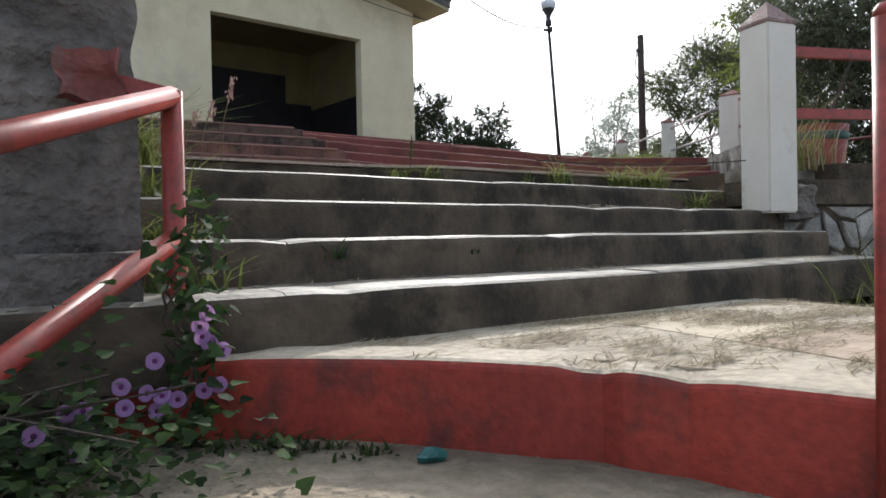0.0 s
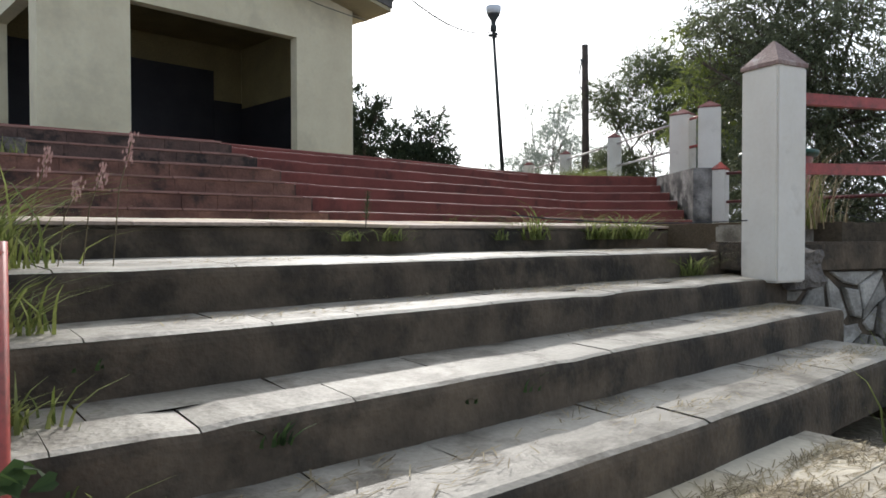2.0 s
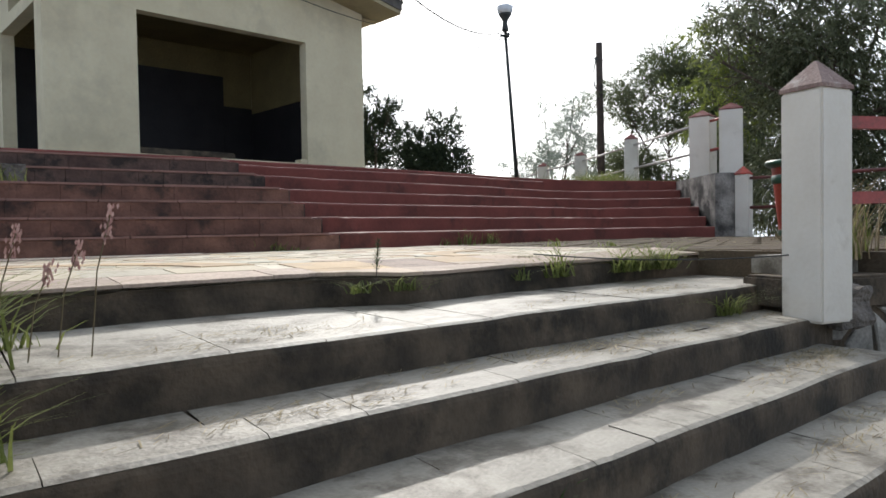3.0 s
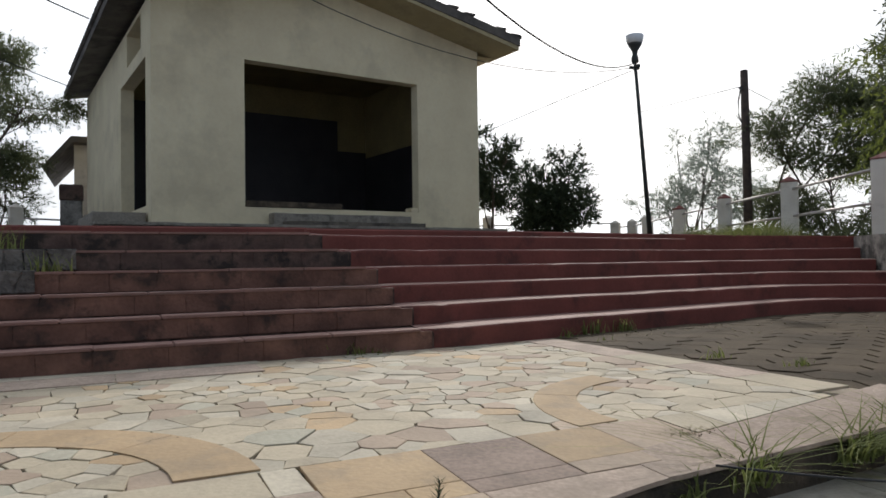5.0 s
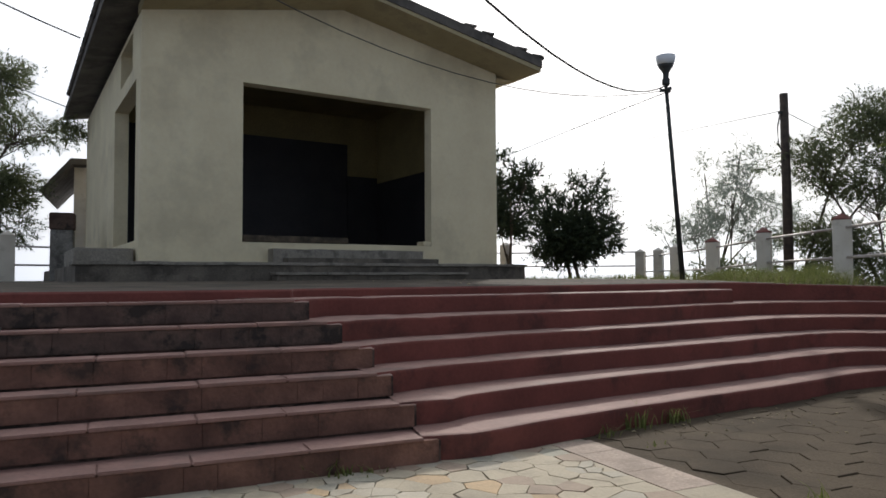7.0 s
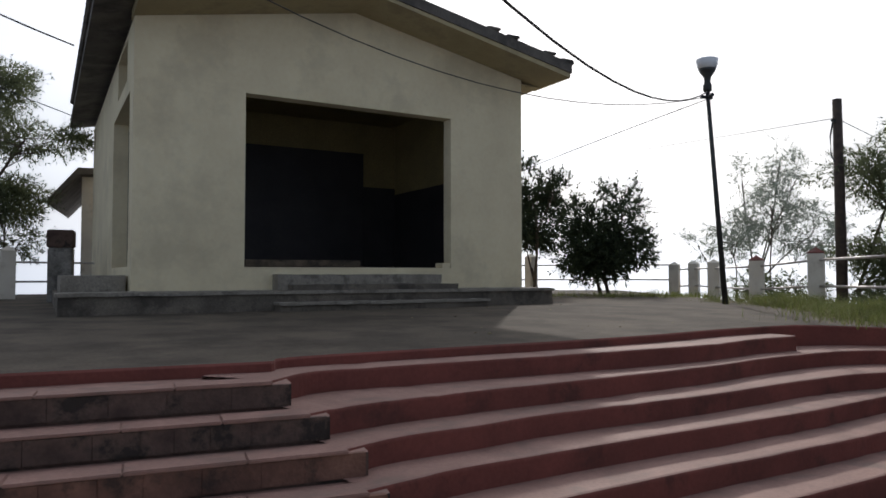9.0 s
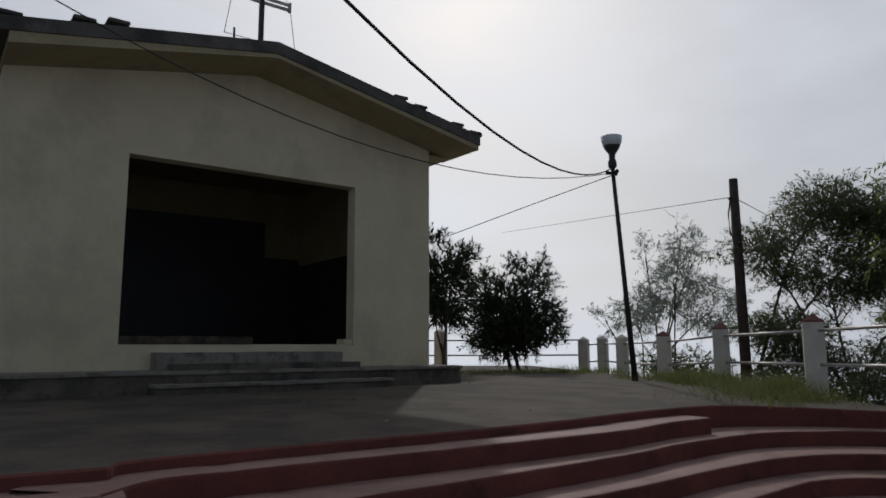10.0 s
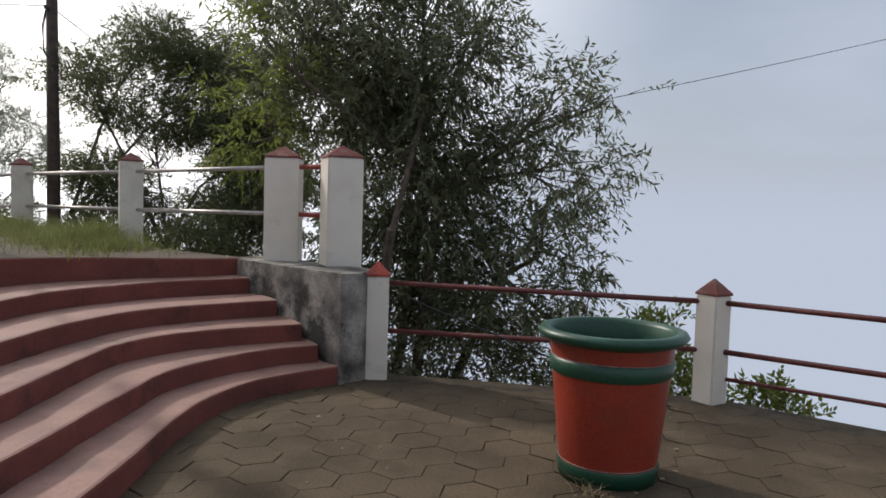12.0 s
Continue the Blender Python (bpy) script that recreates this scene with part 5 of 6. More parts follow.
# litter on the treads
rng = np.random.default_rng(32)
sv, sf = [], []
heaps = [(int(rng.integers(1, 5)), rng.uniform(0.9, 4.1), rng.uniform(0.08, 0.34)) for _ in range(46)]
for _ in range(2600):
    g, hx, hy = heaps[int(rng.integers(0, len(heaps)))]
    x, d = hx + rng.normal(0, 0.17), hy + rng.normal(0, 0.05)
    if not (0.3 < x < GREY_END[g] - 0.1 and 0.04 < d < 0.37):
        continue
    y, z = GREY_Y(g, x) + d, GREY_Z(g) + 0.006 + rng.uniform(0, 0.006)
    a, ln, w = rng.normal(0.3, 0.7), rng.uniform(0.015, 0.08), rng.choice([0.001, 0.0014, 0.0022])
    i = len(sv)
    ca, sa = math.cos(a), math.sin(a)
    sv += [(x - sa * w, y + ca * w, z), (x + sa * w, y - ca * w, z), (x + ca * ln + sa * w, y + sa * ln - ca * w, z + 0.004), (x + ca * ln - sa * w, y + sa * ln + ca * w, z + 0.004)]
    sf.append((i, i + 1, i + 2, i + 3))
tagged(new("straw", raw_mesh("straw", sv, sf, M_STRAW)), "dry grass litter on the grey treads", "straw", kind="stuff")

# ---- bindweed at the gate ----
rng = np.random.default_rng(41)
vine = thing("bindweed", "bindweed with violet flowers climbing the red rail post", "bindweed", at=(-0.13, -0.06, 0.0))
lv, lf = [], []


def leaf_quad(p, d, s, up):
    """A folded heart-shaped leaf of two halves."""
    d = Vector(d).normalized()
    u = d.cross(Vector(up)).normalized()
    n = u.cross(d)
    p = Vector(p)
    i = len(lv)
    for a, b, c in ((0.0, 0.0, 0.0), (-0.14, 0.26, 0.05), (0.12, 0.48, 0.1), (0.55, 0.3, 0.05), (1.0, 0.0, -0.08), (0.55, -0.3, 0.05), (0.12, -0.48, 0.1), (-0.14, -0.26, 0.05)):
        lv.append(tuple(p + d * s * a + u * s * b + n * s * c))
    lf.append((i, i + 1, i + 2, i + 3, i + 4))
    lf.append((i, i + 4, i + 5, i + 6, i + 7))


for _ in range(190):
    z = rng.uniform(-1.0, -0.36)
    leaf_quad((0.45 + rng.normal(0.03, 0.04), 1.80 + rng.normal(-0.02, 0.035), z), (rng.normal(), rng.normal() - 0.6, -0.5), rng.uniform(0.02, 0.045), (rng.normal(), rng.normal(), 1))
for _ in range(1900):
    x, y = rng.normal(0.0, 0.22), rng.normal(1.58, 0.2)
    if math.hypot(x, y - 0.4) < 0.8:
        continue
    z = -1.0 + abs(rng.normal(0.0, 0.12)) + 0.12 * max(0, 0.3 - x)
    leaf_quad((x, y, z), (rng.normal(), rng.normal(), 0.2), rng.uniform(0.014, 0.036), (rng.normal() * 0.7, rng.normal() * 0.7 - 0.4, 1))
part("leaves", raw_mesh("leaves", lv, lf, M_VINE), M_VINE, vine)
for k in range(9):
    pts_ = [(0.45 + 0.035 * math.cos(t * 2 + k), 1.80 + 0.035 * math.sin(t * 2 + k), -1.0 + 0.09 * t) for t in np.linspace(0, 5.5 - 0.3 * (k % 4), 12)] if k < 3 else \
           [(rng.normal(0.1, 0.2), rng.normal(1.6, 0.15), -1.0), (rng.normal(0.1, 0.15), rng.normal(1.6, 0.1), -0.85), (rng.normal(0.2, 0.15), rng.normal(1.62, 0.1), -0.78)]
    part("stem", tube(pts_, 0.003, 4), M_BARK, vine)


def flower(p, facing, r):
    bm = bmesh.new()
    n = 15
    rings = []
    for rr, h in ((0.12, -0.5), (0.35, -0.15), (0.8, 0.02), (1.0, -0.02)):
        rings.append([bm.verts.new((r * rr * (1 + (0.06 * math.cos(5 * 2 * math.pi * k / n) if rr > 0.5 else 0)) * math.cos(2 * math.pi * k / n), r * rr * math.sin(2 * math.pi * k / n), r * h)) for k in range(n)])
    for a, b in zip(rings, rings[1:]):
        for k in range(n):
            bm.faces.new((a[k], a[(k + 1) % n], b[(k + 1) % n], b[k]))
    bm.faces.new(rings[0])
    m = Matrix.Translation(p) @ Vector(facing).to_track_quat("Z", "Y").to_matrix().to_4x4()
    fl = part("flower", bm, M_PETAL, vine, "violet trumpet flower", True, m)
    bm = bmesh.new()
    bmesh.ops.create_circle(bm, cap_ends=True, radius=r * 0.3, segments=10)
    bmesh.ops.translate(bm, verts=bm.verts, vec=(0, 0, -r * 0.14))
    part("throat", bm, M_EYE, fl, "dark throat")


for (x, y, z) in ((0.27, 1.68, -0.76), (0.29, 1.68, -0.845), (0.27, 1.67, -0.87), (0.25, 1.68, -0.83), (0.315, 1.67, -0.85), (0.28, 1.66, -0.835), (0.2, 1.68, -0.81), (0.205, 1.67, -0.855), (0.37, 1.68, -0.69), (0.385, 1.68, -0.66), (0.39, 1.68, -0.73), (0.375, 1.68, -0.715), (0.41, 1.68, -0.83), (0.375, 1.68, -0.84), (0.42, 1.68, -0.75), (0.09, 1.62, -0.84), (0.12, 1.62, -0.84), (0.11, 1.6, -0.92), (0.03, 1.5, -0.85), (0.07, 1.5, -1.0)):
    flower((x + 0.115, y + 0.06, z), (-0.35 + rng.normal(0, 0.3), -1, 0.35 + rng.normal(0, 0.25)), 0.02)
# pink plumes on the landing's edge
for k, (x, y) in enumerate(((0.62, 3.2), (0.7, 3.25), (0.55, 3.3), (0.78, 3.2))):
    pl = thing("plume_grass", "slender grass stalk with a pinkish seed plume", "grass", "seed plumes", at=(x, y, GREY_Z(4)))
    r = np.random.default_rng(200 + k)
    tipz = 0.26 + 0.05 * k
    part("stalk", tube([(0, 0, 0), (0.02, 0, tipz * 0.6), (0.06, 0, tipz)], 0.002, 4), M_STRAW, pl)
    v, f = [], []
    for _ in range(40):
        t = r.uniform(0.78, 1.05)
        px, py, pz = 0.06 * t + r.normal(0, 0.008), r.normal(0, 0.008), tipz * t
        i = len(v)
        v += [(px, py, pz), (px + 0.004, py, pz + 0.008), (px + 0.002, py, pz + 0.018), (px - 0.003, py, pz + 0.008)]
        f.append((i, i + 1, i + 2, i + 3))
    part("plume", raw_mesh("plume", v, f, M_PLUME), M_PLUME, pl, "pinkish seed plume")


# ---- pebbles and clods at the foot of the kerb, dry leaves on the pavers ----
def scatter(name, label, category, spots, size, mat, flat, seed):
    r = np.random.default_rng(seed)
    v, f = [], []
    for x, y, z in spots:
        s_ = size * r.uniform(0.35, 1.3)
        a = r.uniform(0, 6.28)
        i = len(v)
        for k in range(6):
            q = s_ * r.uniform(0.7, 1.2)
            v.append((x + q * math.cos(a + k * 1.047), y + q * math.sin(a + k * 1.047), z + s_ * flat * r.uniform(0.0, 0.3)))
        v += [(x, y, z + s_ * flat), (x, y, z - s_ * 0.5)]
        for k in range(6):
            f += [(i + k, i + (k + 1) % 6, i + 6), (i + (k + 1) % 6, i + k, i + 7)]
    return tagged(new(name, raw_mesh(name, v, f, mat)), label, category, kind="stuff")


rng = np.random.default_rng(91)
spots = [(x, y, ground_z(x, y) + 0.004) for x, y in zip(rng.uniform(-0.4, 1.4, 1500), rng.uniform(-0.1, 1.7, 1500)) if math.hypot(x, y) > 0.45]
scatter("pebbles", "small pebbles and clods on the dry dirt", "pebbles", spots, 0.008, M_DIRT, 0.7, 92)
spots = [(rng.uniform(6.5, 10.2), rng.uniform(4.0, 7.2), 0.004) for _ in range(70)]
scatter("dry_leaves", "few curled dry leaves scattered on the hexagon pavers", "leaves", spots, 0.014, M_STRAW, 0.5, 93)
spots = [(rng.uniform(5.2, 7.0), rng.normal(7.25, 0.12), 0.004) for _ in range(60)]
scatter("dry_leaves", "dry leaves gathered at the foot of the red stairs", "leaves", spots, 0.012, M_STRAW, 0.5, 94)
spots = [(x, y, plaza_z(x, y) + 0.004) for x, y in zip(rng.uniform(5, 12.5, 50), rng.uniform(10.2, 15.0, 50))]
scatter("dry_leaves", "dry leaves scattered on the plaza floor", "leaves", spots, 0.018, M_STRAW, 0.5, 95)


# ---- flagstones of the landing ----
def voronoi(seeds, bounds):
    """Convex cells of each seed inside the bounds, by clipping with half planes."""
    x0, y0, x1, y1 = bounds
    cells = []
    for i, s in enumerate(seeds):
        poly = [(x0, y0), (x1, y0), (x1, y1), (x0, y1)]
        d = ((seeds - s) ** 2).sum(1)
        for j in np.argsort(d)[1:22]:
            m, nrm = (seeds[j] + s) / 2, seeds[j] - s
            out = []
            for k in range(len(poly)):
                p, q = np.array(poly[k]), np.array(poly[(k + 1) % len(poly)])
                a, b = float((p - m) @ nrm), float((q - m) @ nrm)
                if a <= 0:
                    out.append(tuple(p))
                if a * b < 0:
                    out.append(tuple(p + (q - p) * (a / (a - b))))
            poly = out
            if len(poly) < 3:
                break
        cells.append(poly)
    return cells


def inset(poly, gap):
    c = np.mean(poly, axis=0)
    out = []
    for p in poly:
        v = np.array(p) - c
        l = float(np.hypot(*v))
        out.append(tuple(c + v * max(0.2, (l - gap) / max(l, 1e-6))))
    return out


def stone_piece(poly, z0, z1, chamfer=0.003):
    """A flat stone with a chamfered top, as plain data."""
    n = len(poly)
    c = np.mean(poly, axis=0)
    top = [tuple(c + (np.array(p) - c) * (1 - chamfer / max(0.03, float(np.hypot(*(np.array(p) - c)))))) for p in poly]
    v = [(*p, z0) for p in poly] + [(*p, z1 - chamfer * 0.6) for p in poly] + [(*p, z1) for p in top]
    f = [tuple(range(2 * n, 3 * n))]
    for k in range(n):
        j = (k + 1) % n
        f += [(k, j, n + j, n + k), (n + k, n + j, 2 * n + j, 2 * n + k)]
    return v, f


rng = np.random.default_rng(77)
LX0, LX1, LY0, LY1 = -3.0, 4.47, 4.43, 7.18
seeds = np.zeros((0, 2))
for p in rng.uniform((LX0, LY0), (LX1, LY1), (9000, 2)):
    least = 0.06 + 0.1 * max(0.0, 0.5 + noise.noise((p[0] * 1.6, p[1] * 1.6, 4))) + 0.05 * rng.random()
    if not len(seeds) or ((seeds - p) ** 2).sum(1).min() > least ** 2:
        seeds = np.vstack([seeds, p])
ARCS = [((3.95, 4.5), 0.73, 0.94, 96, 184), ((0.68, 4.45), 0.79, 1.06, 0, 150)]
landing = thing("landing_paving", "crazy paving of cream, ochre and pink flagstones", "paving", kind="structure")
tagged(new("landing_mortar", solid("landing_mortar", prism([(-6, 3.9), (1.7, 3.98), (2.0, 3.93), (2.4, 3.83), (4.2, 3.98), (4.78, 4.03), (4.79, 4.43), (4.78, 7.3), (3.9, 7.24), (-6, 7.24), (-6, 4.43)], -0.25, lambda x, y: -0.007 - lip_fall(y)), M_SLABJOINT)), "cream mortar bed of the crazy paving", "paving", kind="structure")
extra_v, extra_f = [[] for _ in M_STONES], [[] for _ in M_STONES]
made = 0
order = np.argsort((seeds[:, 0] - 2.6) ** 2 + (seeds[:, 1] - 5.0) ** 2)
cells = voronoi(seeds, (LX0, LY0, LX1, LY1))
for i in order:
    poly = cells[i]
    if len(poly) < 3:
        continue
    poly = [(q[0] + rng.normal(0, 0.004), q[1] + rng.normal(0, 0.004)) for q in poly]
    c = np.mean(poly, axis=0)
    kind = int(rng.choice(5, p=(0.46, 0.3, 0.06, 0.15, 0.03)))
    v, f = stone_piece(inset(poly, rng.choice((0.0012, 0.002, 0.0035))), -0.03, rng.uniform(-0.001, 0.004))
    if made < 290:
        me = raw_mesh("flagstone", v, f, M_STONES[kind])
        part("flagstone", me, M_STONES[kind], landing)
        made += 1
    else:
        o = len(extra_v[kind])
        extra_v[kind] += v
        extra_f[kind] += [tuple(o + q for q in t) for t in f]
for kind in range(5):
    if extra_v[kind]:
        tagged(part("far_flagstones", raw_mesh("far_flagstones", extra_v[kind], extra_f[kind], M_STONES[kind]), M_STONES[kind], landing), kind="stuff")
for (ax, ay), r0, r1, a0, a1 in ARCS:
    n = int((a1 - a0) / 36)
    for k in range(n):
        b0, b1 = math.radians(a0 + (a1 - a0) * k / n + 0.12), math.radians(a0 + (a1 - a0) * (k + 1) / n - 0.12)
        ring = [(ax + r1 * math.cos(b0 + (b1 - b0) * t), ay + r1 * math.sin(b0 + (b1 - b0) * t)) for t in (0, 0.2, 0.4, 0.6, 0.8, 1)] + \
               [(ax + r0 * math.cos(b1 + (b0 - b1) * t), ay + r0 * math.sin(b1 + (b0 - b1) * t)) for t in (0, 0.2, 0.4, 0.6, 0.8, 1)]
        v, f = stone_piece(ring, 0.0, 0.0065, 0.002)
        part("band_stone", raw_mesh("band_stone", v, f, M_STONES[2]), M_STONES[2], landing)
# border slabs along the lip, with the broken slab over the notch


def border(outline, m_, z1=0.004):
    v, f = stone_piece(outline, -0.012, z1 + rng.uniform(-0.0015, 0.0015), 0.0025)
    v = [(q[0], q[1], q[2] - lip_fall(q[1])) for q in v]
    part("border_slab", raw_mesh("border_slab", v, f, m_), m_, landing)


def lip_edge(xa, xb):
    """Points along the worn lip."""
    return [(xa + (xb - xa) * t, GREY_Y(5, xa + (xb - xa) * t) - 0.004 + 0.008 * noise.noise((xa * 9 + t * 7, 0, 2)) + NOTCH(xa + (xb - xa) * t)) for t in (0, 0.12, 0.25, 0.38, 0.5, 0.62, 0.75, 0.88, 1)]


G = 0.0016
xs_lip = [-3.0, -2.3, -1.55, -0.9, -0.3, 0.35, 1.0, 1.63, 1.86, 2.31, 2.92, 3.44, 4.2, 4.97]
for xa, xb in zip(xs_lip, xs_lip[1:]):
    back_a, back_b = (4.185, 4.19) if xb < 1.9 else ((3.972, 3.972) if xb < 3.4 else (4.18 + 0.18 * (xa - 3.44), 4.18 + 0.18 * (xb - 3.44)))
    border(lip_edge(xa + G, xb - G) + [(xb - G, back_b), (xa + G, back_a)], M_STONES[3] if xa == 1.86 else M_PINKSLAB)
squares = [(1.86, 2.3, 4.09, 4.425, 2), (2.3, 2.7, 4.08, 4.425, 5), (2.7, 3.05, 4.09, 4.425, 2), (3.05, 3.38, 4.09, 4.425, 3),
           (1.86, 2.1, 3.975, 4.09, 2), (2.1, 2.3, 3.975, 4.09, 2), (2.3, 2.7, 3.975, 4.08, 5), (2.7, 3.02, 3.975, 4.09, 3), (3.02, 3.42, 3.975, 4.09, 3)]
for xa, xb, ya, yb, k in squares:
    border([(xa + G, ya + G), (xb - G, ya + G), (xb - G, yb - G), (xa + G, yb - G)], M_BROWNSLAB if k == 5 else M_STONES[k], 0.005)
x = -3.0
while x < 1.84:
    w = min(rng.uniform(0.24, 0.5), 1.855 - x)
    w = 1.855 - x if 1.855 - x - w < 0.12 else w
    border([(x + G, 4.195), (x + w - G, 4.195), (x + w - G + rng.normal(0, 0.006), 4.425), (x + G, 4.425)], M_STONES[int(rng.choice((1, 1, 0)))])
    x += w
x = 3.39
while x < 4.46:
    w = min(rng.uniform(0.16, 0.3), 4.475 - x)
    top_y = lambda q: min(4.42, 4.19 + 0.18 * (q - 3.44))
    border([(x + G, top_y(x)), (x + w - G, top_y(x + w)), (x + w - G, 4.426), (x + G, 4.426)], M_STONES[int(rng.choice((1, 1, 0)))])
    x += w
y = 4.5
while y < 7.1:
    w = rng.uniform(0.3, 0.55)
    k = int(rng.choice((0, 3, 3)))
    v, f = stone_piece([(4.475, y + 0.0015), (4.79, y + 0.0015), (4.79, min(y + w, 7.2) - 0.0015), (4.475, min(y + w, 7.2) - 0.0015)], -0.05, 0.004)
    m_ = M_PINKSLAB if k == 3 else M_STONES[k]
    part("border_slab", raw_mesh("border_slab", v, f, m_), m_, landing)
    y += w
# two courses of long slabs along the foot of the old flight
for y0, y1, m_ in ((6.98, 7.185, M_STONES[1]), (6.62, 6.972, M_PINKSLAB)):
    x = -3.0
    while x < 1.7:
        w = rng.uniform(0.5, 0.9)
        v, f = stone_piece([(x + 0.002, y0), (x + w - 0.002, y0 + 0.01), (x + w - 0.002, y1), (x + 0.002, y1)], -0.02, 0.0075, 0.002)
        part("border_slab", raw_mesh("border_slab", v, f, m_), m_, landing)
        x += w

# ---- hexagon pavers ----
hexes = thing("hexagon_paving", "worn grey hexagon concrete pavers with dark joints", "paving", kind="structure")
tagged(part("edge_strip", prism([(4.796, 3.2), (5.06, 3.1), (5.06, 7.36), (4.796, 7.3)], -0.2, -0.0065), M_PAVER, hexes, "grey cement fillet"))
HR = 0.18
hx = [(HR * math.cos(math.pi / 3 * k), HR * math.sin(math.pi / 3 * k)) for k in range(6)]
gap = 0.0016
hv, hf = stone_piece([(x * (1 - gap / HR), y * (1 - gap / HR)) for x, y in hx], -0.05, 0.0, 0.004)
hex_me = raw_mesh("paver", hv, hf, M_PAVER)


def inside(px, py, poly):
    c = False
    for i in range(len(poly)):
        (ax, ay), (bx, by) = poly[i], poly[i - 1]
        if (ay > py) != (by > py) and px < (bx - ax) * (py - ay) / (by - ay) + ax:
            c = not c
    return c


AREA = [(4.82, 3.0), (9.2, 1.7), (10.45, 4.1), (10.5, 7.0), (10.1, 7.3)] + [(x, y + 0.1) for x, y in curves[1][::-1]] + [(4.82, 7.4)]
spots = []
for i in range(-2, 26):
    for j in range(-2, 26):
        cx = 4.8 + i * HR * 1.5
        cy = 1.5 + (j + 0.5 * (i % 2)) * HR * math.sqrt(3)
        if inside(cx, cy, AREA) and inside(cx, cy, [(4.9, 3.1), (9.2, 1.9), (10.4, 4.1), (10.45, 7.1), (9.7, 7.8), (8.9, 8.1), (4.7, 7.5)]):
            spots.append((cx, cy))
spots.sort(key=lambda p: (p[0] - 8.6) ** 2 + (p[1] - 6.2) ** 2)
ev, ef = [], []
for n_, (cx, cy) in enumerate(spots):
    dz = 0.004 * math.sin(cx * 17.3 + cy * 9.1)
    if n_ < 290:
        part("paver", hex_me, M_PAVER, hexes, at=pose(cx, cy, dz, 0.5 * math.sin(cx * 31), 0.5 * math.sin(cy * 27), 0))
    else:
        o = len(ev)
        ev += [(vx + cx, vy + cy, vz + dz) for vx, vy, vz in hv]
        ef += [tuple(o + q for q in t) for t in hf]
if ev:
    tagged(part("far_pavers", raw_mesh("far_pavers", ev, ef, M_PAVERS), M_PAVERS, hexes), kind="stuff")

# ---- bricks of the old flight ----
rng = np.random.default_rng(55)
for k in range(1, 7):
    x = RED[k][0][0] + 0.1
    z0, z1 = RISE * (k - 1) + (0.0 if k > 1 else -0.02), RISE * k - 0.022
    while x > -3.0:
        w = rng.uniform(0.16, 0.46)
        yy = LEFT_Y(k) + 0.01 * noise.noise((x * 0.7, k, 0)) + rng.uniform(-0.004, 0.004)
        bm = box(x - w + 0.0005, yy, z0 + 0.002, x - 0.0005, yy + 0.05, z1 + rng.uniform(-0.002, 0.002), 0.0025)
        part("brick", bm, M_BRICKSOOT if k > 4 else M_BRICK, brick_stairs)
        x -= w
# thin slabs on the old treads
for k in range(1, 7):
    x = RED[k][0][0]
    while x > -3.0:
        w = rng.uniform(0.45, 0.8)
        bm = box(x - w + 0.0015, LEFT_Y(k) - 0.012, RISE * k - 0.021, x - 0.0015, LEFT_Y(k) + 0.2, RISE * k + rng.uniform(-0.003, 0.003), 0.006)
        part("nosing_slab", bm, M_REDTREAD, brick_stairs, "dusty nosing slab")
        x -= w

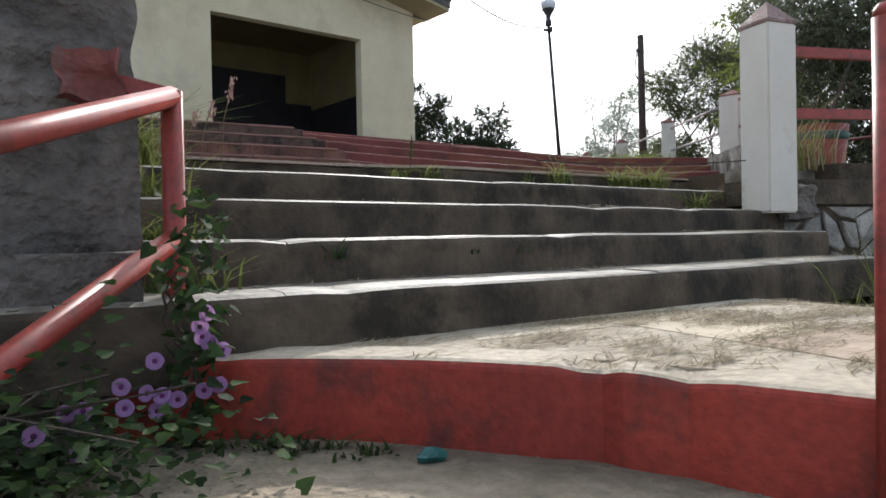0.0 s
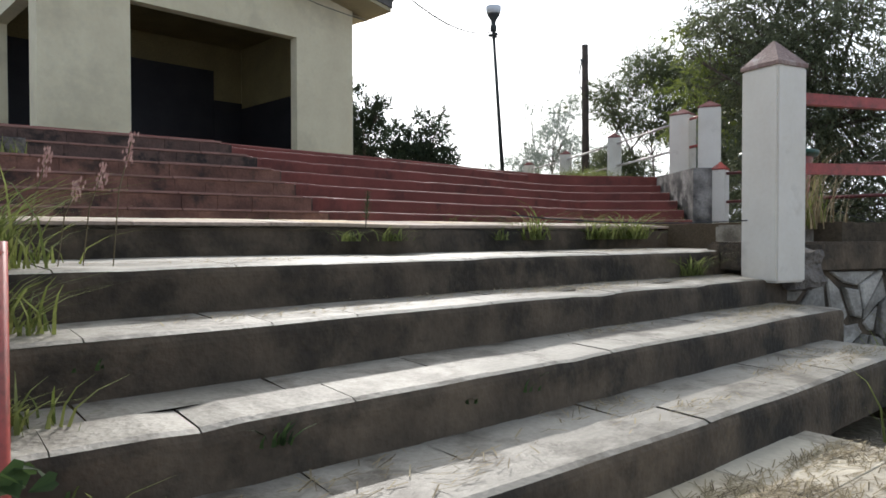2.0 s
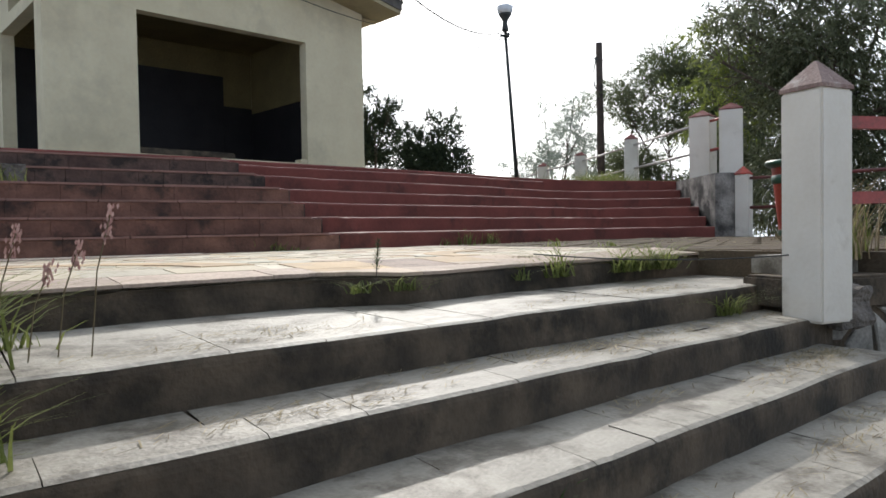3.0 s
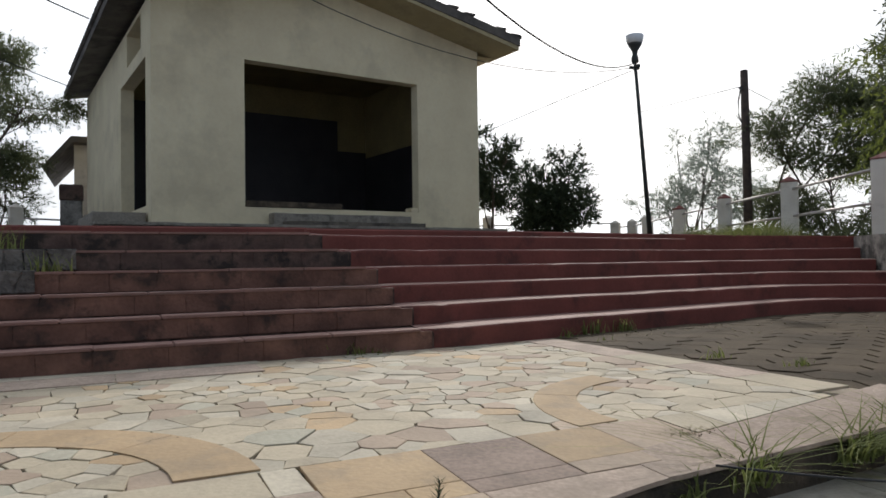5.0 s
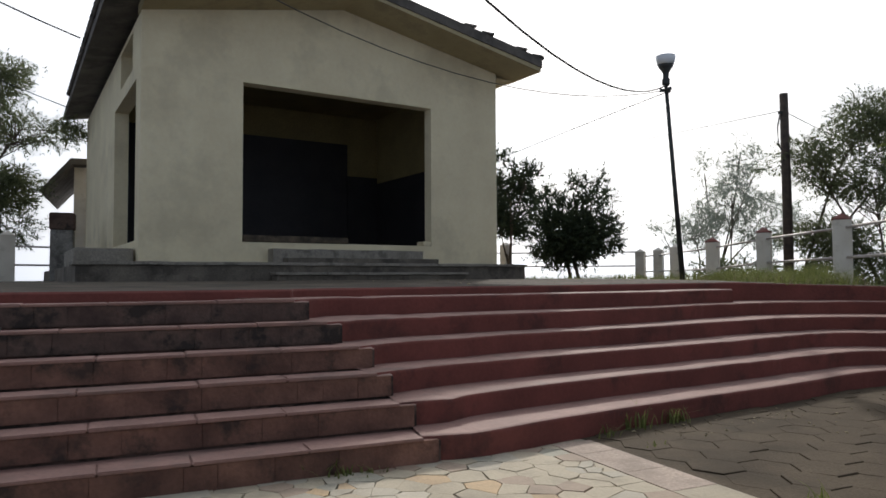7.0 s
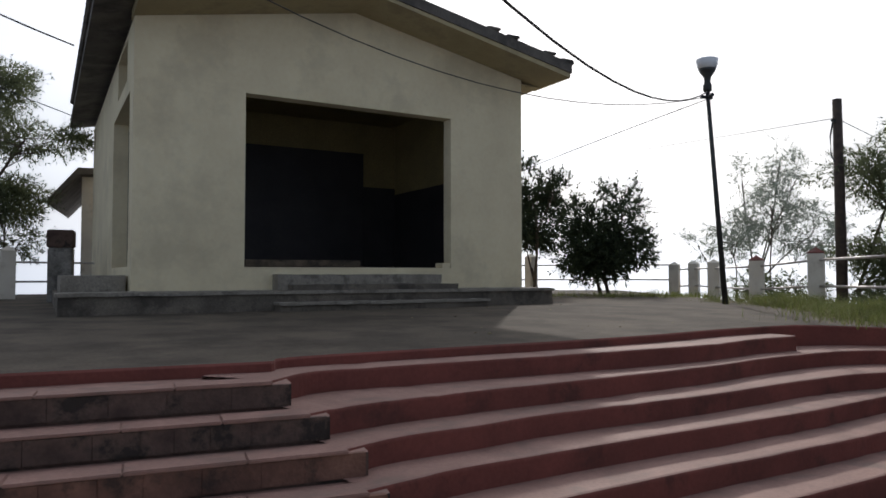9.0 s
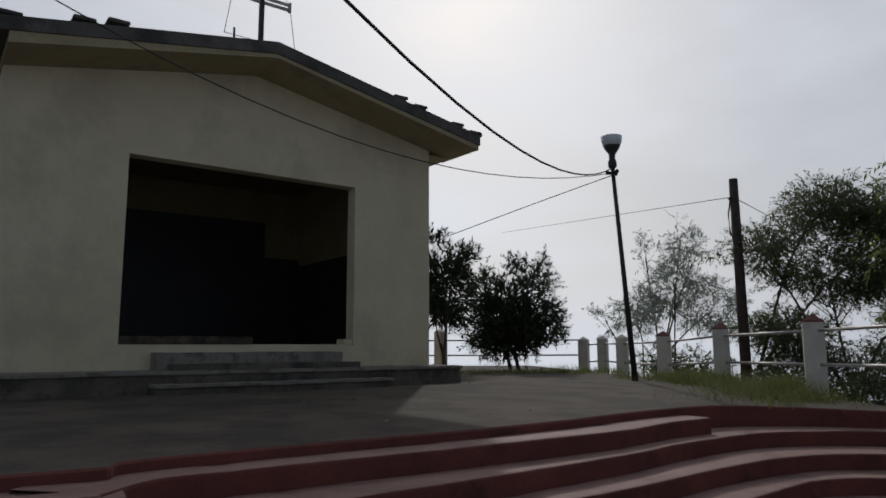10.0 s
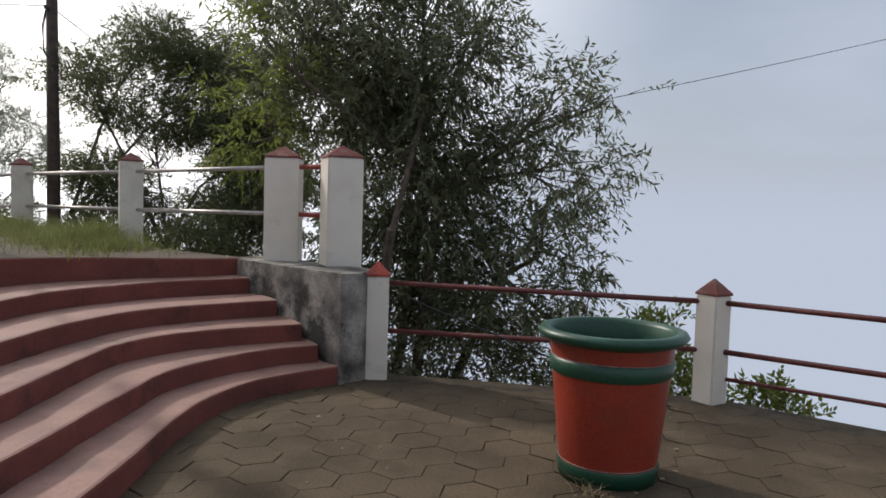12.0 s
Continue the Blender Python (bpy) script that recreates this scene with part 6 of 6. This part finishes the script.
# ---- stone cladding where the old flight ends ----
cladding = thing("stone_flank", "grey stone cladding over the end of the brick steps", "stone cladding", kind="structure")
rng = np.random.default_rng(58)
for k, x_end in ((5, 1.08), (4, 0.82), (3, 0.62)):
    z0, z1, yy = RISE * (k - 1) + 0.006, RISE * k + 0.012, LEFT_Y(k) - 0.02
    part("core", box(-3.0, yy + 0.01, z0, x_end - 0.01, LEFT_Y(k + 1) - 0.016, z1), M_MOULD, cladding)
    some = np.array([(x_end - 0.06 - 0.17 * q + rng.normal(0, 0.03), rng.uniform(z0 + 0.03, z1 - 0.03)) for q in range(20)])
    for poly in voronoi(some, (-2.2, z0, x_end, z1)):
        if len(poly) < 3:
            continue
        v, f = stone_piece(inset(poly, 0.008), -0.02, rng.uniform(0.008, 0.02), 0.006)
        part("stone", raw_mesh("stone", [(p[0], yy + 0.01 - p[2], p[1]) for p in v], f, M_PIER), M_PIER, cladding)

# ---- stones of the retaining wall ----
rng = np.random.default_rng(66)
wall_seeds = np.array([(rng.uniform(0.1, 4.7), rng.uniform(-1.02, -0.3)) for _ in range(86)])
face = np.array([[rd.x, rn.x, 0], [rd.y, rn.y, 0], [0, 0, 1]])
for poly in voronoi(wall_seeds, (0.1, -1.05, 4.8, -0.31)):
    if len(poly) < 3:
        continue
    poly = inset([(q[0] + rng.normal(0, 0.008), q[1] + rng.normal(0, 0.008)) for q in poly], rng.uniform(0.012, 0.026))
    v, f = stone_piece(poly, -0.05, rng.uniform(0.012, 0.04), 0.014)
    v = [tuple(face @ np.array([p[0], p[2], p[1]]) + np.array([ret_a.x, ret_a.y, 0])) for p in v]
    part("stone", raw_mesh("stone", v, f, M_RUBBLE), M_RUBBLE, retaining)

# ---- slabs of the platform ----
rng = np.random.default_rng(67)
ys_, xs_ = [-0.1, 0.32, 0.75, 1.2, 1.62, 2.0], [0.45, 0.98, 1.5, 2.0, 2.45, 2.8]
corner = {(i, j): (xs_[i] + rng.normal(0, 0.03) + 0.1 * ys_[j], ys_[j] + rng.normal(0, 0.02)) for i in range(6) for j in range(6)}
for i in range(5):
    for j in range(5):
        quad = [corner[i, j], corner[i + 1, j], corner[i + 1, j + 1], corner[i, j + 1]]
        if all(inside(qx, qy, plat_out) for qx, qy in quad):
            kind = 3 if (i, j) in ((3, 0), (2, 2)) else int(rng.choice((0, 1, 1, 0)))
            v, f = stone_piece(inset(quad, 0.004), -0.8, -0.783 + rng.uniform(0, 0.002))
            tagged(part("slab", raw_mesh("slab", v, f, M_STONES[kind]), M_STONES[kind], platform))
